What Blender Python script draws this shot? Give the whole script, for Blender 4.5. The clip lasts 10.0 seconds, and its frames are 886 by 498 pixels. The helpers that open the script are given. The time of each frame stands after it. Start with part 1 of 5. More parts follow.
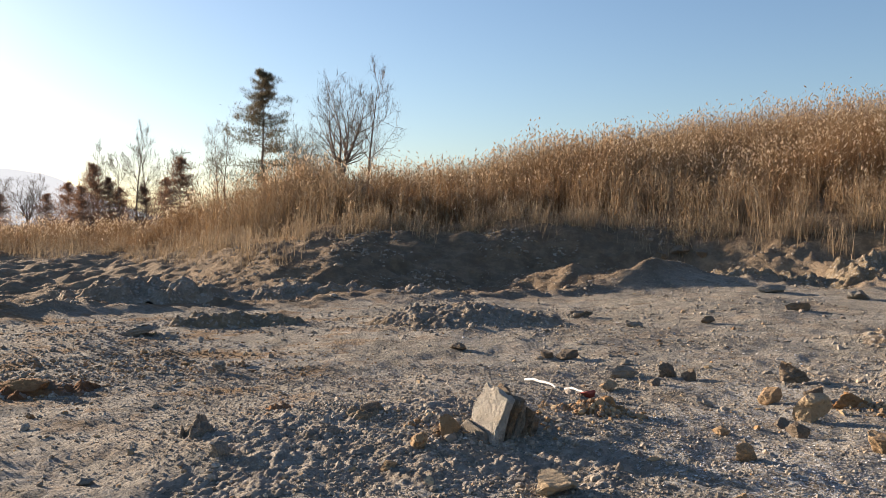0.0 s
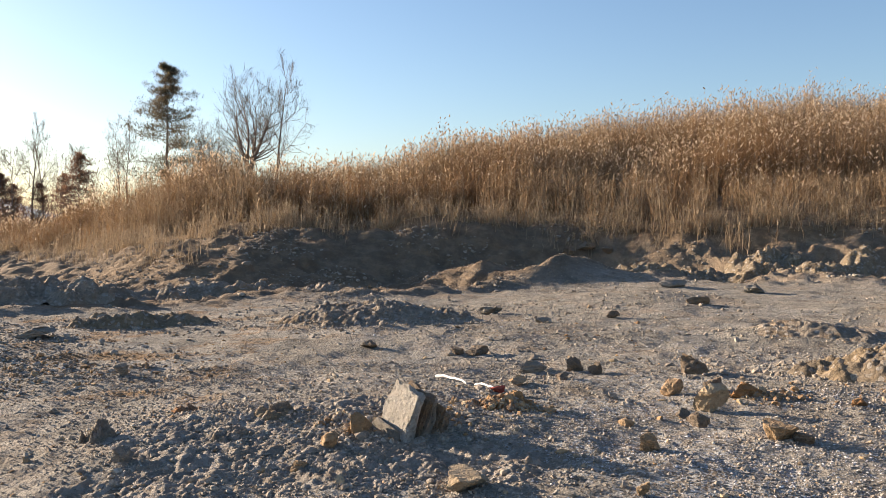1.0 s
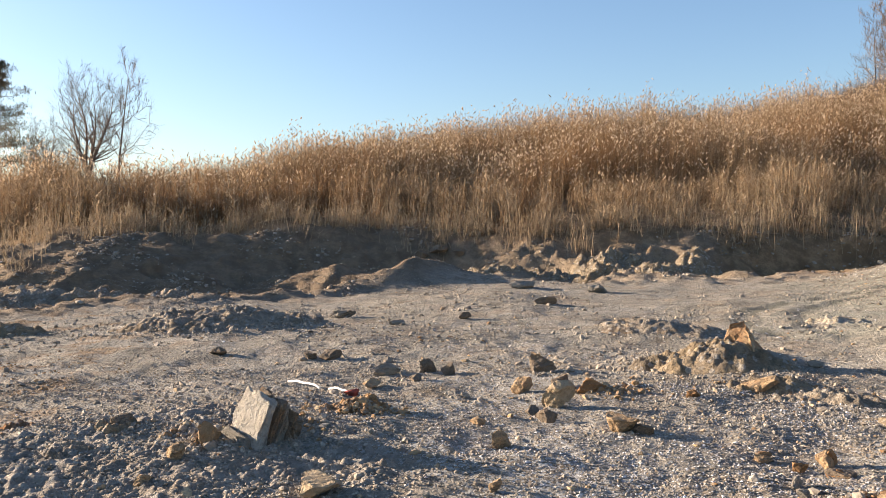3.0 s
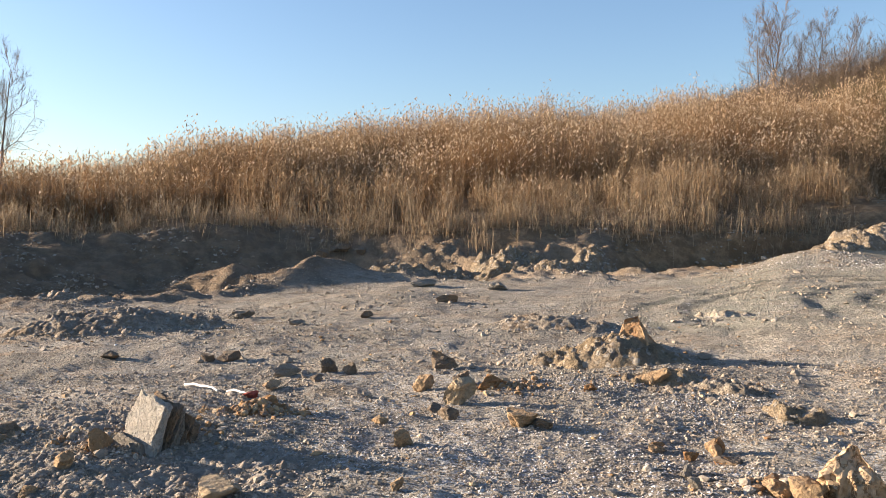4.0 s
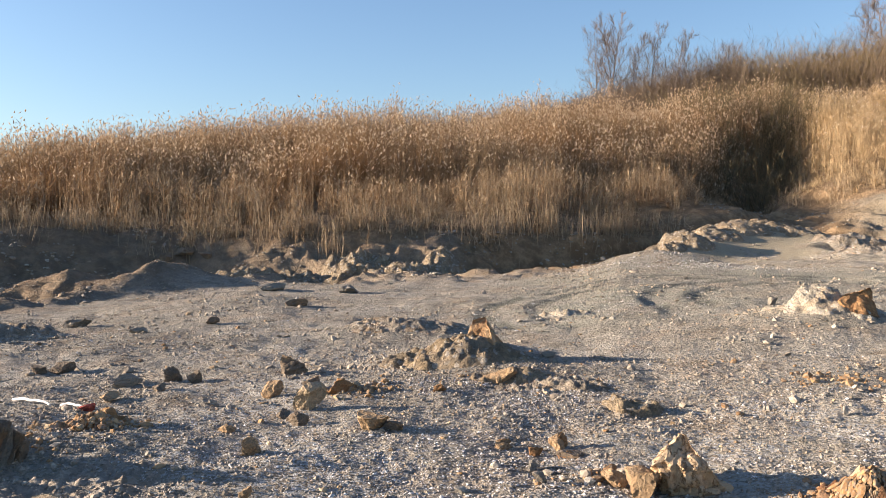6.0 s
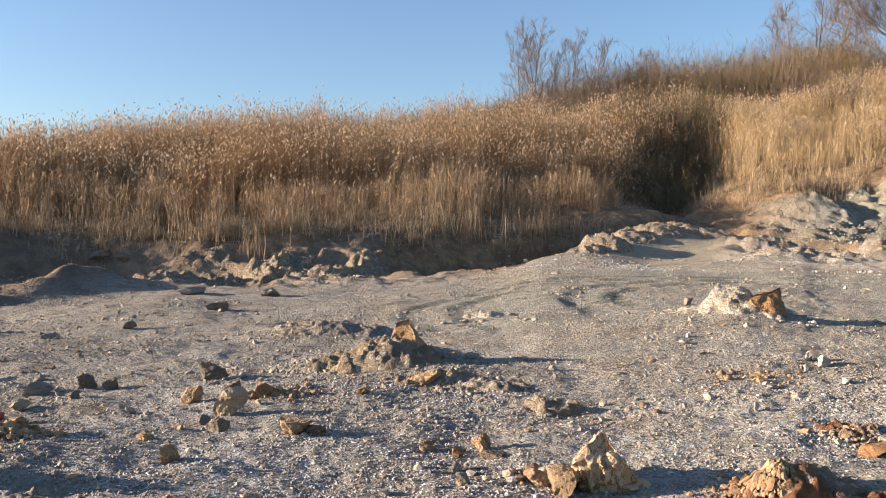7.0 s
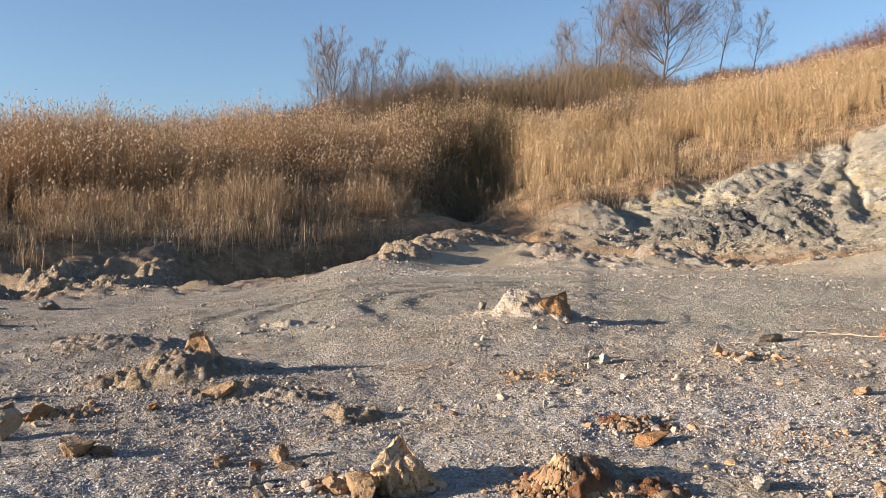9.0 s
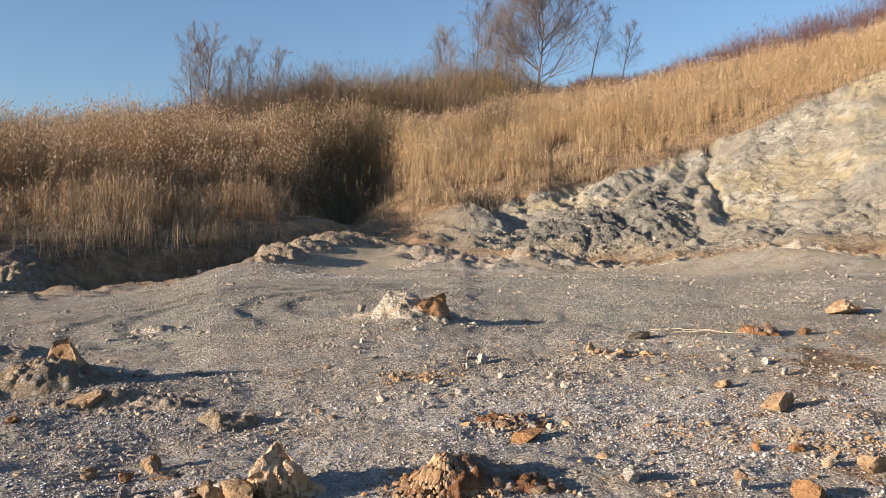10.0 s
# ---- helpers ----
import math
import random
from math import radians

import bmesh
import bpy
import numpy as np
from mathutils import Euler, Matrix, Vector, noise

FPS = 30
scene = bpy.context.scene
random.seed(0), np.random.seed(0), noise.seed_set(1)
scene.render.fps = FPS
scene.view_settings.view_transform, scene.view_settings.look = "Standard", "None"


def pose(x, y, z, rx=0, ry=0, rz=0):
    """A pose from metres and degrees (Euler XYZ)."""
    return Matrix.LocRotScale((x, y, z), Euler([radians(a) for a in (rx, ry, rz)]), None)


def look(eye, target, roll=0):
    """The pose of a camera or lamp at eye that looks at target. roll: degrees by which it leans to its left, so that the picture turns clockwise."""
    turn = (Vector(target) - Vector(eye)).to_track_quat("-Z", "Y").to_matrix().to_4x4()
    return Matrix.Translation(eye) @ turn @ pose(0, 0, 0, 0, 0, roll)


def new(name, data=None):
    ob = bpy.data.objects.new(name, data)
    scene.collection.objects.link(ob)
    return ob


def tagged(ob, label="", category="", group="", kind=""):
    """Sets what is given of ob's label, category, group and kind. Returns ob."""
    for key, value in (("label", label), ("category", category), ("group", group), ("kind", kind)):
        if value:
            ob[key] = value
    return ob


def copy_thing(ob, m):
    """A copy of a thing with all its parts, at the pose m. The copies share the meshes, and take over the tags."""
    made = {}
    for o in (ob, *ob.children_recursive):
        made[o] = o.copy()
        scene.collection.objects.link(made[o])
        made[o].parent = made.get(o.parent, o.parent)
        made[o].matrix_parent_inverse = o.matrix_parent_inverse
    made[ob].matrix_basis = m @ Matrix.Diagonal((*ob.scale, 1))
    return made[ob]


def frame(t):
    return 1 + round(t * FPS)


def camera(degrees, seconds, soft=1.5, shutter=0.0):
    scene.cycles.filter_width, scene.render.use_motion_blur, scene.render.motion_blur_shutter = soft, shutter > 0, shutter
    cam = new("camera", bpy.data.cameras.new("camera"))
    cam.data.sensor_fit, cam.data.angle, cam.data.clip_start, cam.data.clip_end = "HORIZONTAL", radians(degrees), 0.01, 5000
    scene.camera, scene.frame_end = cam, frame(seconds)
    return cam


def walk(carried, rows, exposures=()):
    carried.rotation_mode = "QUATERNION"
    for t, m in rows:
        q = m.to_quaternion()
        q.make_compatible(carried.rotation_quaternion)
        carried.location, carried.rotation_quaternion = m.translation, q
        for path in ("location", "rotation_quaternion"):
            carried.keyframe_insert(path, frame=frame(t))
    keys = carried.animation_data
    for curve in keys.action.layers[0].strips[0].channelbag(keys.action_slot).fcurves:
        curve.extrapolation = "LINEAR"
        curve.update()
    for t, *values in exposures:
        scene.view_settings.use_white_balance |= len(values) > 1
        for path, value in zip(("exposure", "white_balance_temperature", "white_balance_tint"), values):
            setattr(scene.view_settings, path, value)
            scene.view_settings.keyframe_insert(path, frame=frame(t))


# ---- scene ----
cam = camera(53.8, 10.0, soft=0.75)
EYE = 1.5
PATH = [
    (0.0, 0.000, 0.000, 0.000, -0.00, -1.59, 0.01),
    (0.5, 0.003, 0.002, -0.001, -2.84, -1.80, -0.03),
    (1.0, 0.006, 0.004, -0.002, -5.84, -1.76, -0.09),
    (1.5, 0.007, 0.007, -0.004, -8.26, -1.71, -0.12),
    (2.0, 0.008, 0.011, -0.004, -10.62, -1.66, -0.13),
    (3.5, 0.018, 0.022, -0.012, -18.47, -1.59, -0.28),
    (4.0, 0.021, 0.025, -0.012, -21.88, -1.68, -0.34),
    (4.5, 0.022, 0.023, -0.012, -24.38, -1.69, -0.35),
    (5.0, 0.024, 0.018, -0.011, -27.18, -1.75, -0.40),
    (5.5, 0.025, 0.014, -0.008, -29.37, -1.66, -0.45),
    (7.0, 0.024, -0.001, -0.005, -36.63, -1.47, -0.44),
    (7.5, 0.026, -0.004, -0.005, -39.08, -1.36, -0.42),
    (8.0, 0.029, -0.006, -0.006, -41.98, -1.29, -0.44),
    (8.5, 0.033, -0.008, -0.006, -45.47, -1.18, -0.54),
    (9.0, 0.035, -0.012, -0.006, -49.69, -1.10, -0.58),
    (9.5, 0.034, -0.014, -0.006, -53.72, -1.11, -0.61),
    (10.0, 0.033, -0.015, -0.008, -57.60, -1.04, -0.65),
]


def aimed(x, y, z, yaw, pitch, roll):
    a, b = radians(yaw), radians(pitch)
    eye = Vector((x, y, EYE + z))
    return look(eye, eye + Vector((-math.sin(a) * math.cos(b), math.cos(a) * math.cos(b), math.sin(b))), roll)


EXPOSURE = [(0.0, 1.27, 7050, 15), (1.0, 1.46, 7000, 15), (3.5, 1.64, 7000, 15), (5.5, 1.6, 6850, 15), (7.0, 1.52, 6700, 15), (9.0, 1.34, 6650, 15), (10.0, 1.17, 6600, 15)]
walk(cam, [(t, aimed(*row)) for t, *row in PATH], EXPOSURE)

# ---- sky and sun ----
SUN_AZ, SUN_EL = -56.0, 13.4          # degrees to the right of +y, and above the horizon
world = bpy.data.worlds.new("sky")
scene.world = world
world.use_nodes = True
wt = world.node_tree
wt.nodes.clear()
sky = wt.nodes.new("ShaderNodeTexSky")
sky.sky_type, sky.sun_disc = "NISHITA", False
sky.sun_elevation, sky.sun_rotation = radians(SUN_EL), radians(SUN_AZ)
sky.altitude, sky.air_density, sky.dust_density, sky.ozone_density = 100, 1.0, 0.9, 3.4
back = wt.nodes.new("ShaderNodeBackground")
back.inputs["Strength"].default_value = 0.08
wout = wt.nodes.new("ShaderNodeOutputWorld")
wt.links.new(sky.outputs[0], back.inputs[0])
wt.links.new(back.outputs[0], wout.inputs[0])

sun = new("sun", bpy.data.lights.new("sun", "SUN"))
sun.data.energy, sun.data.angle, sun.data.color = 5.0, radians(0.55), (1.0, 0.85, 0.67)
ca, ce = radians(SUN_AZ), radians(SUN_EL)
sun.matrix_world = look(Vector((math.sin(ca) * math.cos(ce), math.cos(ca) * math.cos(ce), math.sin(ce))) * 200, (0, 0, 0))


# ---- materials ----
def nodes(name):
    m = bpy.data.materials.new(name)
    m.use_nodes = True
    nt = m.node_tree
    nt.nodes.clear()
    return m, nt


def node(nt, kind, **sockets):
    n = nt.nodes.new(kind)
    for key, value in sockets.items():
        s = n.inputs[int(key[1:])] if key[0] == "i" and key[1:].isdigit() else n.inputs[key]
        if isinstance(value, bpy.types.NodeSocket):
            nt.links.new(value, s)
        else:
            s.default_value = value
    return n


def coords(nt):
    return nt.nodes.new("ShaderNodeNewGeometry").outputs["Position"]


def grain(nt, vec, scale, detail=4.0, rough=0.6):
    return node(nt, "ShaderNodeTexNoise", Vector=vec, Scale=scale, Detail=detail, Roughness=rough).outputs["Fac"]


def ramp(nt, fac, lo, hi):
    n = node(nt, "ShaderNodeMapRange", Value=fac)
    n.interpolation_type = "SMOOTHSTEP"
    n.inputs["From Min"].default_value, n.inputs["From Max"].default_value = lo, hi
    return n.outputs[0]


def mix(nt, fac, a, b, how="MIX"):
    n = nt.nodes.new("ShaderNodeMix")
    n.data_type, n.blend_type = "RGBA", how
    for i, v in ((0, fac), (6, a), (7, b)):
        if isinstance(v, bpy.types.NodeSocket):
            nt.links.new(v, n.inputs[i])
        else:
            n.inputs[i].default_value = v if i == 0 else (*v, 1)
    return n.outputs[2]


def times(nt, a, b):
    n = nt.nodes.new("ShaderNodeMath")
    n.operation = "MULTIPLY"
    for i, v in enumerate((a, b)):
        if isinstance(v, bpy.types.NodeSocket):
            nt.links.new(v, n.inputs[i])
        else:
            n.inputs[i].default_value = v
    return n.outputs[0]


def attr(nt, name):
    n = nt.nodes.new("ShaderNodeAttribute")
    n.attribute_name = name
    return n.outputs["Fac"]


def finish(nt, colour, rough=0.9, height=None, dist=0.01, strength=0.6, through_light=0.0, spec=0.2):
    b = node(nt, "ShaderNodeBsdfPrincipled", Roughness=rough)
    b.inputs["Specular IOR Level"].default_value = spec
    if isinstance(colour, bpy.types.NodeSocket):
        nt.links.new(colour, b.inputs["Base Color"])
    else:
        b.inputs["Base Color"].default_value = (*colour, 1)
    if height is not None:
        bump = node(nt, "ShaderNodeBump", Height=height, Distance=dist, Strength=strength)
        nt.links.new(bump.outputs[0], b.inputs["Normal"])
    out = nt.nodes.new("ShaderNodeOutputMaterial")
    last = b.outputs[0]
    if through_light:
        tr = node(nt, "ShaderNodeBsdfTranslucent")
        if isinstance(colour, bpy.types.NodeSocket):
            nt.links.new(colour, tr.inputs[0])
        else:
            tr.inputs[0].default_value = (*colour, 1)
        last = node(nt, "ShaderNodeMixShader", i0=through_light, i1=last, i2=tr.outputs[0]).outputs[0]
    nt.links.new(last, out.inputs[0])


def island(nt):
    return nt.nodes.new("ShaderNodeNewGeometry").outputs["Random Per Island"]


def object_random(nt):
    return nt.nodes.new("ShaderNodeObjectInfo").outputs["Random"]


def pebbles(nt, vec, scale, warp=0.35):
    """Close-packed grit: a random shade for each grain, and its height."""
    bend = node(nt, "ShaderNodeTexNoise", Vector=vec, Scale=scale * 0.7, Detail=2.0)
    add = node(nt, "ShaderNodeVectorMath", i0=bend.outputs["Color"], i1=(warp / scale,) * 3)
    add.operation = "MULTIPLY"
    moved = node(nt, "ShaderNodeVectorMath", i0=vec, i1=add.outputs[0])
    cell = node(nt, "ShaderNodeTexVoronoi", Vector=moved.outputs[0], Scale=scale)
    shade = node(nt, "ShaderNodeSeparateColor", i0=cell.outputs["Color"])
    return shade.outputs[0], shade.outputs[1], cell.outputs["Distance"]


def math2(nt, how, a, b):
    n = node(nt, "ShaderNodeMath", i0=a, i1=b)
    n.operation = how
    return n.outputs[0]


def ground_material():
    m, nt = nodes("dry_clay")
    p = coords(nt)
    c = mix(nt, ramp(nt, grain(nt, p, 0.55, 5), 0.38, 0.66), (0.315, 0.283, 0.24), (0.45, 0.41, 0.36))
    c = mix(nt, ramp(nt, grain(nt, p, 6.0, 6, 0.7), 0.4, 0.7), c, (0.25, 0.22, 0.185))
    c = mix(nt, ramp(nt, grain(nt, p, 1.7, 7, 0.72), 0.48, 0.64), c, (0.215, 0.19, 0.158))
    # grit: every grain its own shade
    s1, t1, d1 = pebbles(nt, p, 26.0)
    s2, t2, d2 = pebbles(nt, p, 62.0)
    c = mix(nt, 0.75, c, mix(nt, s1, (0.42, 0.42, 0.42), (0.62, 0.61, 0.6)), "OVERLAY")
    c = mix(nt, 0.7, c, mix(nt, s2, (0.34, 0.34, 0.34), (0.68, 0.67, 0.66)), "OVERLAY")
    # the ground colour is multiplied paler towards the bare slope
    c = mix(nt, attr(nt, "paler_ground"), c, (1.3, 1.28, 1.24), "MULTIPLY")
    # ochre and rust stained patches
    rust = times(nt, ramp(nt, grain(nt, p, 1.1, 6, 0.65), 0.48, 0.63), attr(nt, "rust"))
    c = mix(nt, rust, c, mix(nt, s1, (0.2, 0.125, 0.07), (0.33, 0.2, 0.1)))
    # salt-coated grains, in patches
    patch = times(nt, ramp(nt, grain(nt, p, 0.8, 4), 0.34, 0.6), attr(nt, "salt"))
    salty = times(nt, ramp(nt, math2(nt, "MAXIMUM", times(nt, t1, 1.0), times(nt, t2, 1.0)), 0.62, 0.9), patch)
    c = mix(nt, salty, c, (0.55, 0.54, 0.53))
    # damp grey-green clay on the flat, tan soil on the shelf
    c = mix(nt, times(nt, attr(nt, "damp"), ramp(nt, grain(nt, p, 1.3, 6, 0.65), 0.3, 0.55)), c, mix(nt, s2, (0.285, 0.272, 0.22), (0.38, 0.362, 0.295)))
    c = mix(nt, times(nt, attr(nt, "tan"), ramp(nt, grain(nt, p, 0.6, 6, 0.65), 0.42, 0.56)), c, mix(nt, grain(nt, p, 5.0, 6, 0.7), (0.36, 0.29, 0.2), (0.54, 0.46, 0.34)))
    # wheel ruts press the clay darker and smoother
    c = mix(nt, attr(nt, "rut"), c, mix(nt, s2, (0.15, 0.142, 0.115), (0.21, 0.2, 0.165)))
    pale = mix(nt, ramp(nt, grain(nt, p, 0.22, 6, 0.65), 0.45, 0.55), (0.42, 0.375, 0.3), (0.53, 0.44, 0.29))
    pale = mix(nt, ramp(nt, grain(nt, p, 0.31, 6, 0.7), 0.55, 0.63), pale, (0.38, 0.355, 0.31))
    pale = mix(nt, ramp(nt, grain(nt, p, 0.52, 6, 0.7), 0.53, 0.62), pale, (0.62, 0.57, 0.47))
    pale = mix(nt, ramp(nt, grain(nt, p, 1.4, 8, 0.75), 0.53, 0.63), pale, (0.25, 0.22, 0.18))
    pale = mix(nt, ramp(nt, grain(nt, p, 4.0, 7, 0.75), 0.52, 0.68), pale, (0.28, 0.245, 0.195))
    c = mix(nt, attr(nt, "pale"), c, pale)
    rock = mix(nt, ramp(nt, grain(nt, p, 0.9, 7, 0.7), 0.4, 0.62), (0.23, 0.22, 0.195), (0.42, 0.39, 0.33))
    rock = mix(nt, ramp(nt, grain(nt, p, 3.4, 8, 0.78), 0.49, 0.6), rock, (0.12, 0.112, 0.095))
    c = mix(nt, attr(nt, "outcrop"), c, rock)
    # dark soil of the shaded bank, its shade deepened in the colour
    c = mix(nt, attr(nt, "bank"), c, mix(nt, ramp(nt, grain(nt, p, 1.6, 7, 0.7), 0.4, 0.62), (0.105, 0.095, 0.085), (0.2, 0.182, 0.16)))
    # undercut shade along the ledge risers, put in as a dark colour
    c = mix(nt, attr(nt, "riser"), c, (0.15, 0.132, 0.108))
    c = mix(nt, 1.0, c, (0.82, 0.845, 0.84), "MULTIPLY")
    litter = mix(nt, ramp(nt, grain(nt, p, 2.5, 6, 0.7), 0.4, 0.65), (0.2, 0.134, 0.078), (0.345, 0.238, 0.14))
    c = mix(nt, attr(nt, "litter"), c, litter)
    h = math2(nt, "SUBTRACT", times(nt, grain(nt, p, 9.0, 7, 0.72), 2.0), math2(nt, "ADD", times(nt, d1, 0.55), times(nt, d2, 0.28)))
    h = math2(nt, "ADD", h, times(nt, times(nt, grain(nt, p, 1.6, 8, 0.7), attr(nt, "pale")), 1.4))
    h = math2(nt, "ADD", h, times(nt, times(nt, grain(nt, p, 4.5, 8, 0.75), attr(nt, "pale")), 3.0))
    h = math2(nt, "ADD", h, times(nt, times(nt, grain(nt, p, 7.0, 8, 0.78), attr(nt, "outcrop")), 4.0))
    finish(nt, c, 0.95, h, 0.045, 1.0)
    return m


def stone_material(name, a, b, stain, amount):
    m, nt = nodes(name)
    p = node(nt, "ShaderNodeTexCoord").outputs["Object"]
    c = mix(nt, ramp(nt, grain(nt, p, 7.0, 6, 0.65), 0.35, 0.65), a, b)
    c = mix(nt, times(nt, ramp(nt, grain(nt, p, 4.0, 5, 0.6), 0.45, 0.62), amount), c, stain)
    c = mix(nt, ramp(nt, grain(nt, p, 30.0, 4, 0.7), 0.5, 0.75), c, tuple(0.55 * v for v in a))
    c = mix(nt, times(nt, object_random(nt), 0.35), c, tuple(0.5 * v for v in b))
    h = math2(nt, "ADD", grain(nt, p, 26.0, 8, 0.75), times(nt, grain(nt, p, 9.0, 6, 0.6), 1.5))
    finish(nt, c, 0.92, h, 0.035, 1.0)
    return m


def clod_material(name, shades, bump=0.01):
    """Small lumps: each takes its own shade."""
    m, nt = nodes(name)
    r = island(nt)
    n = nt.nodes.new("ShaderNodeValToRGB")
    nt.links.new(r, n.inputs[0])
    while len(n.color_ramp.elements) < len(shades):
        n.color_ramp.elements.new(0.5)
    for e, (at, colour) in zip(n.color_ramp.elements, shades):
        e.position, e.color = at, (*colour, 1)
    p = coords(nt)
    c = mix(nt, ramp(nt, grain(nt, p, 50.0, 4), 0.4, 0.7), n.outputs[0], (0.22, 0.19, 0.15))
    finish(nt, c, 0.95, grain(nt, p, 70.0, 4), bump, 0.6)
    return m


def plant_material(name, a, b, patch_a, through_light=0.35, scale=0.25):
    m, nt = nodes(name)
    c = mix(nt, island(nt), a, b)
    c = mix(nt, times(nt, ramp(nt, grain(nt, coords(nt), scale, 4), 0.42, 0.62), 0.6), c, patch_a)
    finish(nt, c, 0.8, through_light=through_light)
    return m


def bark_material(name, a, b):
    m, nt = nodes(name)
    p = node(nt, "ShaderNodeTexCoord").outputs["Object"]
    c = mix(nt, grain(nt, p, 5.0, 6, 0.7), a, b)
    finish(nt, c, 0.9, grain(nt, p, 30.0, 5), 0.02, 0.6)
    return m


def cracked_material():
    m, nt = nodes("cracked_ochre_sandstone")
    p = node(nt, "ShaderNodeTexCoord").outputs["Object"]
    tall = node(nt, "ShaderNodeVectorMath", i0=p, i1=(1.0, 1.0, 0.22))
    tall.operation = "MULTIPLY"
    vein = math2(nt, "SUBTRACT", grain(nt, tall.outputs[0], 13.0, 5, 0.6), 0.5)
    gap = ramp(nt, math2(nt, "ABSOLUTE", vein, 0.0), 0.0, 0.02)
    c = mix(nt, ramp(nt, grain(nt, p, 8.0, 6, 0.65), 0.35, 0.65), (0.4, 0.29, 0.18), (0.52, 0.4, 0.275))
    c = mix(nt, times(nt, ramp(nt, grain(nt, p, 4.0, 5), 0.5, 0.64), 0.6), c, (0.42, 0.23, 0.1))
    c = mix(nt, times(nt, ramp(nt, grain(nt, p, 22.0, 6, 0.7), 0.48, 0.7), 0.7), c, (0.27, 0.16, 0.08))
    c = mix(nt, gap, (0.25, 0.16, 0.09), c)
    finish(nt, c, 0.92, node(nt, "ShaderNodeMath", i0=gap, i1=times(nt, grain(nt, p, 30.0, 8, 0.7), 0.7)).outputs[0], 0.02, 0.8)
    return m


CLAY = ground_material()
CRACKED = cracked_material()
OCHRE = stone_material("ochre_sandstone", (0.4, 0.265, 0.15), (0.5, 0.37, 0.235), (0.33, 0.18, 0.09), 0.8)
YELLOW = stone_material("yellow_sandstone", (0.48, 0.36, 0.23), (0.58, 0.47, 0.33), (0.42, 0.26, 0.13), 0.6)
GREY = stone_material("grey_shale", (0.25, 0.225, 0.19), (0.34, 0.31, 0.265), (0.33, 0.24, 0.14), 0.5)
SLAB = stone_material("beige_slab_shale", (0.5, 0.455, 0.39), (0.6, 0.56, 0.49), (0.46, 0.38, 0.28), 0.4)
BROWN = stone_material("brown_mudstone", (0.19, 0.15, 0.115), (0.27, 0.22, 0.165), (0.31, 0.19, 0.1), 0.7)
RUST = stone_material("rusty_ironstone", (0.33, 0.175, 0.08), (0.46, 0.27, 0.13), (0.24, 0.11, 0.05), 0.8)
PALE = stone_material("pale_limestone", (0.44, 0.41, 0.36), (0.55, 0.51, 0.44), (0.45, 0.36, 0.24), 0.4)
CRUMB = clod_material("clay_crumbs", [(0.0, (0.22, 0.182, 0.142)), (0.5, (0.33, 0.285, 0.232)), (0.88, (0.44, 0.395, 0.33)), (0.94, (0.4, 0.27, 0.15)), (1.0, (0.48, 0.45, 0.4))])
FLAKE = clod_material("salt_flakes", [(0.0, (0.24, 0.22, 0.2)), (0.45, (0.36, 0.34, 0.315)), (0.75, (0.56, 0.55, 0.54)), (1.0, (0.8, 0.79, 0.78))])
CHIP = clod_material("ochre_chips", [(0.0, (0.19, 0.115, 0.065)), (0.5, (0.31, 0.175, 0.08)), (0.85, (0.42, 0.27, 0.135)), (1.0, (0.48, 0.37, 0.23))])
def crumble_material(name, a, b, stain, amount):
    m, nt = nodes(name)
    p = coords(nt)
    s1, t1, d1 = pebbles(nt, p, 22.0)
    c = mix(nt, ramp(nt, grain(nt, p, 3.0, 6, 0.65), 0.36, 0.64), a, b)
    c = mix(nt, 0.6, c, mix(nt, s1, (0.38, 0.38, 0.38), (0.64, 0.63, 0.62)), "OVERLAY")
    c = mix(nt, times(nt, ramp(nt, grain(nt, p, 2.4, 5, 0.6), 0.48, 0.6), amount), c, stain)
    c = mix(nt, times(nt, ramp(nt, t1, 0.8, 0.95), 0.5), c, (0.5, 0.48, 0.44))
    finish(nt, c, 0.95, math2(nt, "SUBTRACT", times(nt, grain(nt, p, 16.0, 7, 0.72), 1.6), times(nt, d1, 0.5)), 0.05, 1.0)
    return m


CRUMBLE = crumble_material("crumbled_clay", (0.225, 0.19, 0.15), (0.335, 0.293, 0.238), (0.27, 0.19, 0.115), 0.5)
CRUMBLE_GREY = crumble_material("grey_popcorn_clay", (0.28, 0.252, 0.215), (0.42, 0.38, 0.33), (0.3, 0.23, 0.16), 0.4)
CRUMBLE_PALE = crumble_material("pale_crumbled_mud", (0.34, 0.305, 0.245), (0.47, 0.425, 0.345), (0.4, 0.27, 0.15), 0.4)
CRUMBLE_RUST = crumble_material("rusty_crumbled_clay", (0.18, 0.085, 0.042), (0.33, 0.17, 0.08), (0.27, 0.23, 0.18), 0.5)
CRUMBLE_ORANGE = crumble_material("orange_crumbled_clay", (0.34, 0.19, 0.085), (0.5, 0.31, 0.16), (0.26, 0.2, 0.15), 0.4)
CRUMBLE_TAN = crumble_material("tan_crumbled_clay", (0.225, 0.172, 0.112), (0.32, 0.255, 0.175), (0.22, 0.185, 0.145), 0.6)
PALE_CLOD = clod_material("slope_stone_shades", [(0.0, (0.2, 0.19, 0.17)), (0.5, (0.31, 0.29, 0.25)), (1.0, (0.46, 0.41, 0.32))])
CRAG_CLOD = clod_material("grey_rubble_shades", [(0.0, (0.14, 0.13, 0.115)), (0.6, (0.24, 0.225, 0.195)), (1.0, (0.38, 0.345, 0.28))])
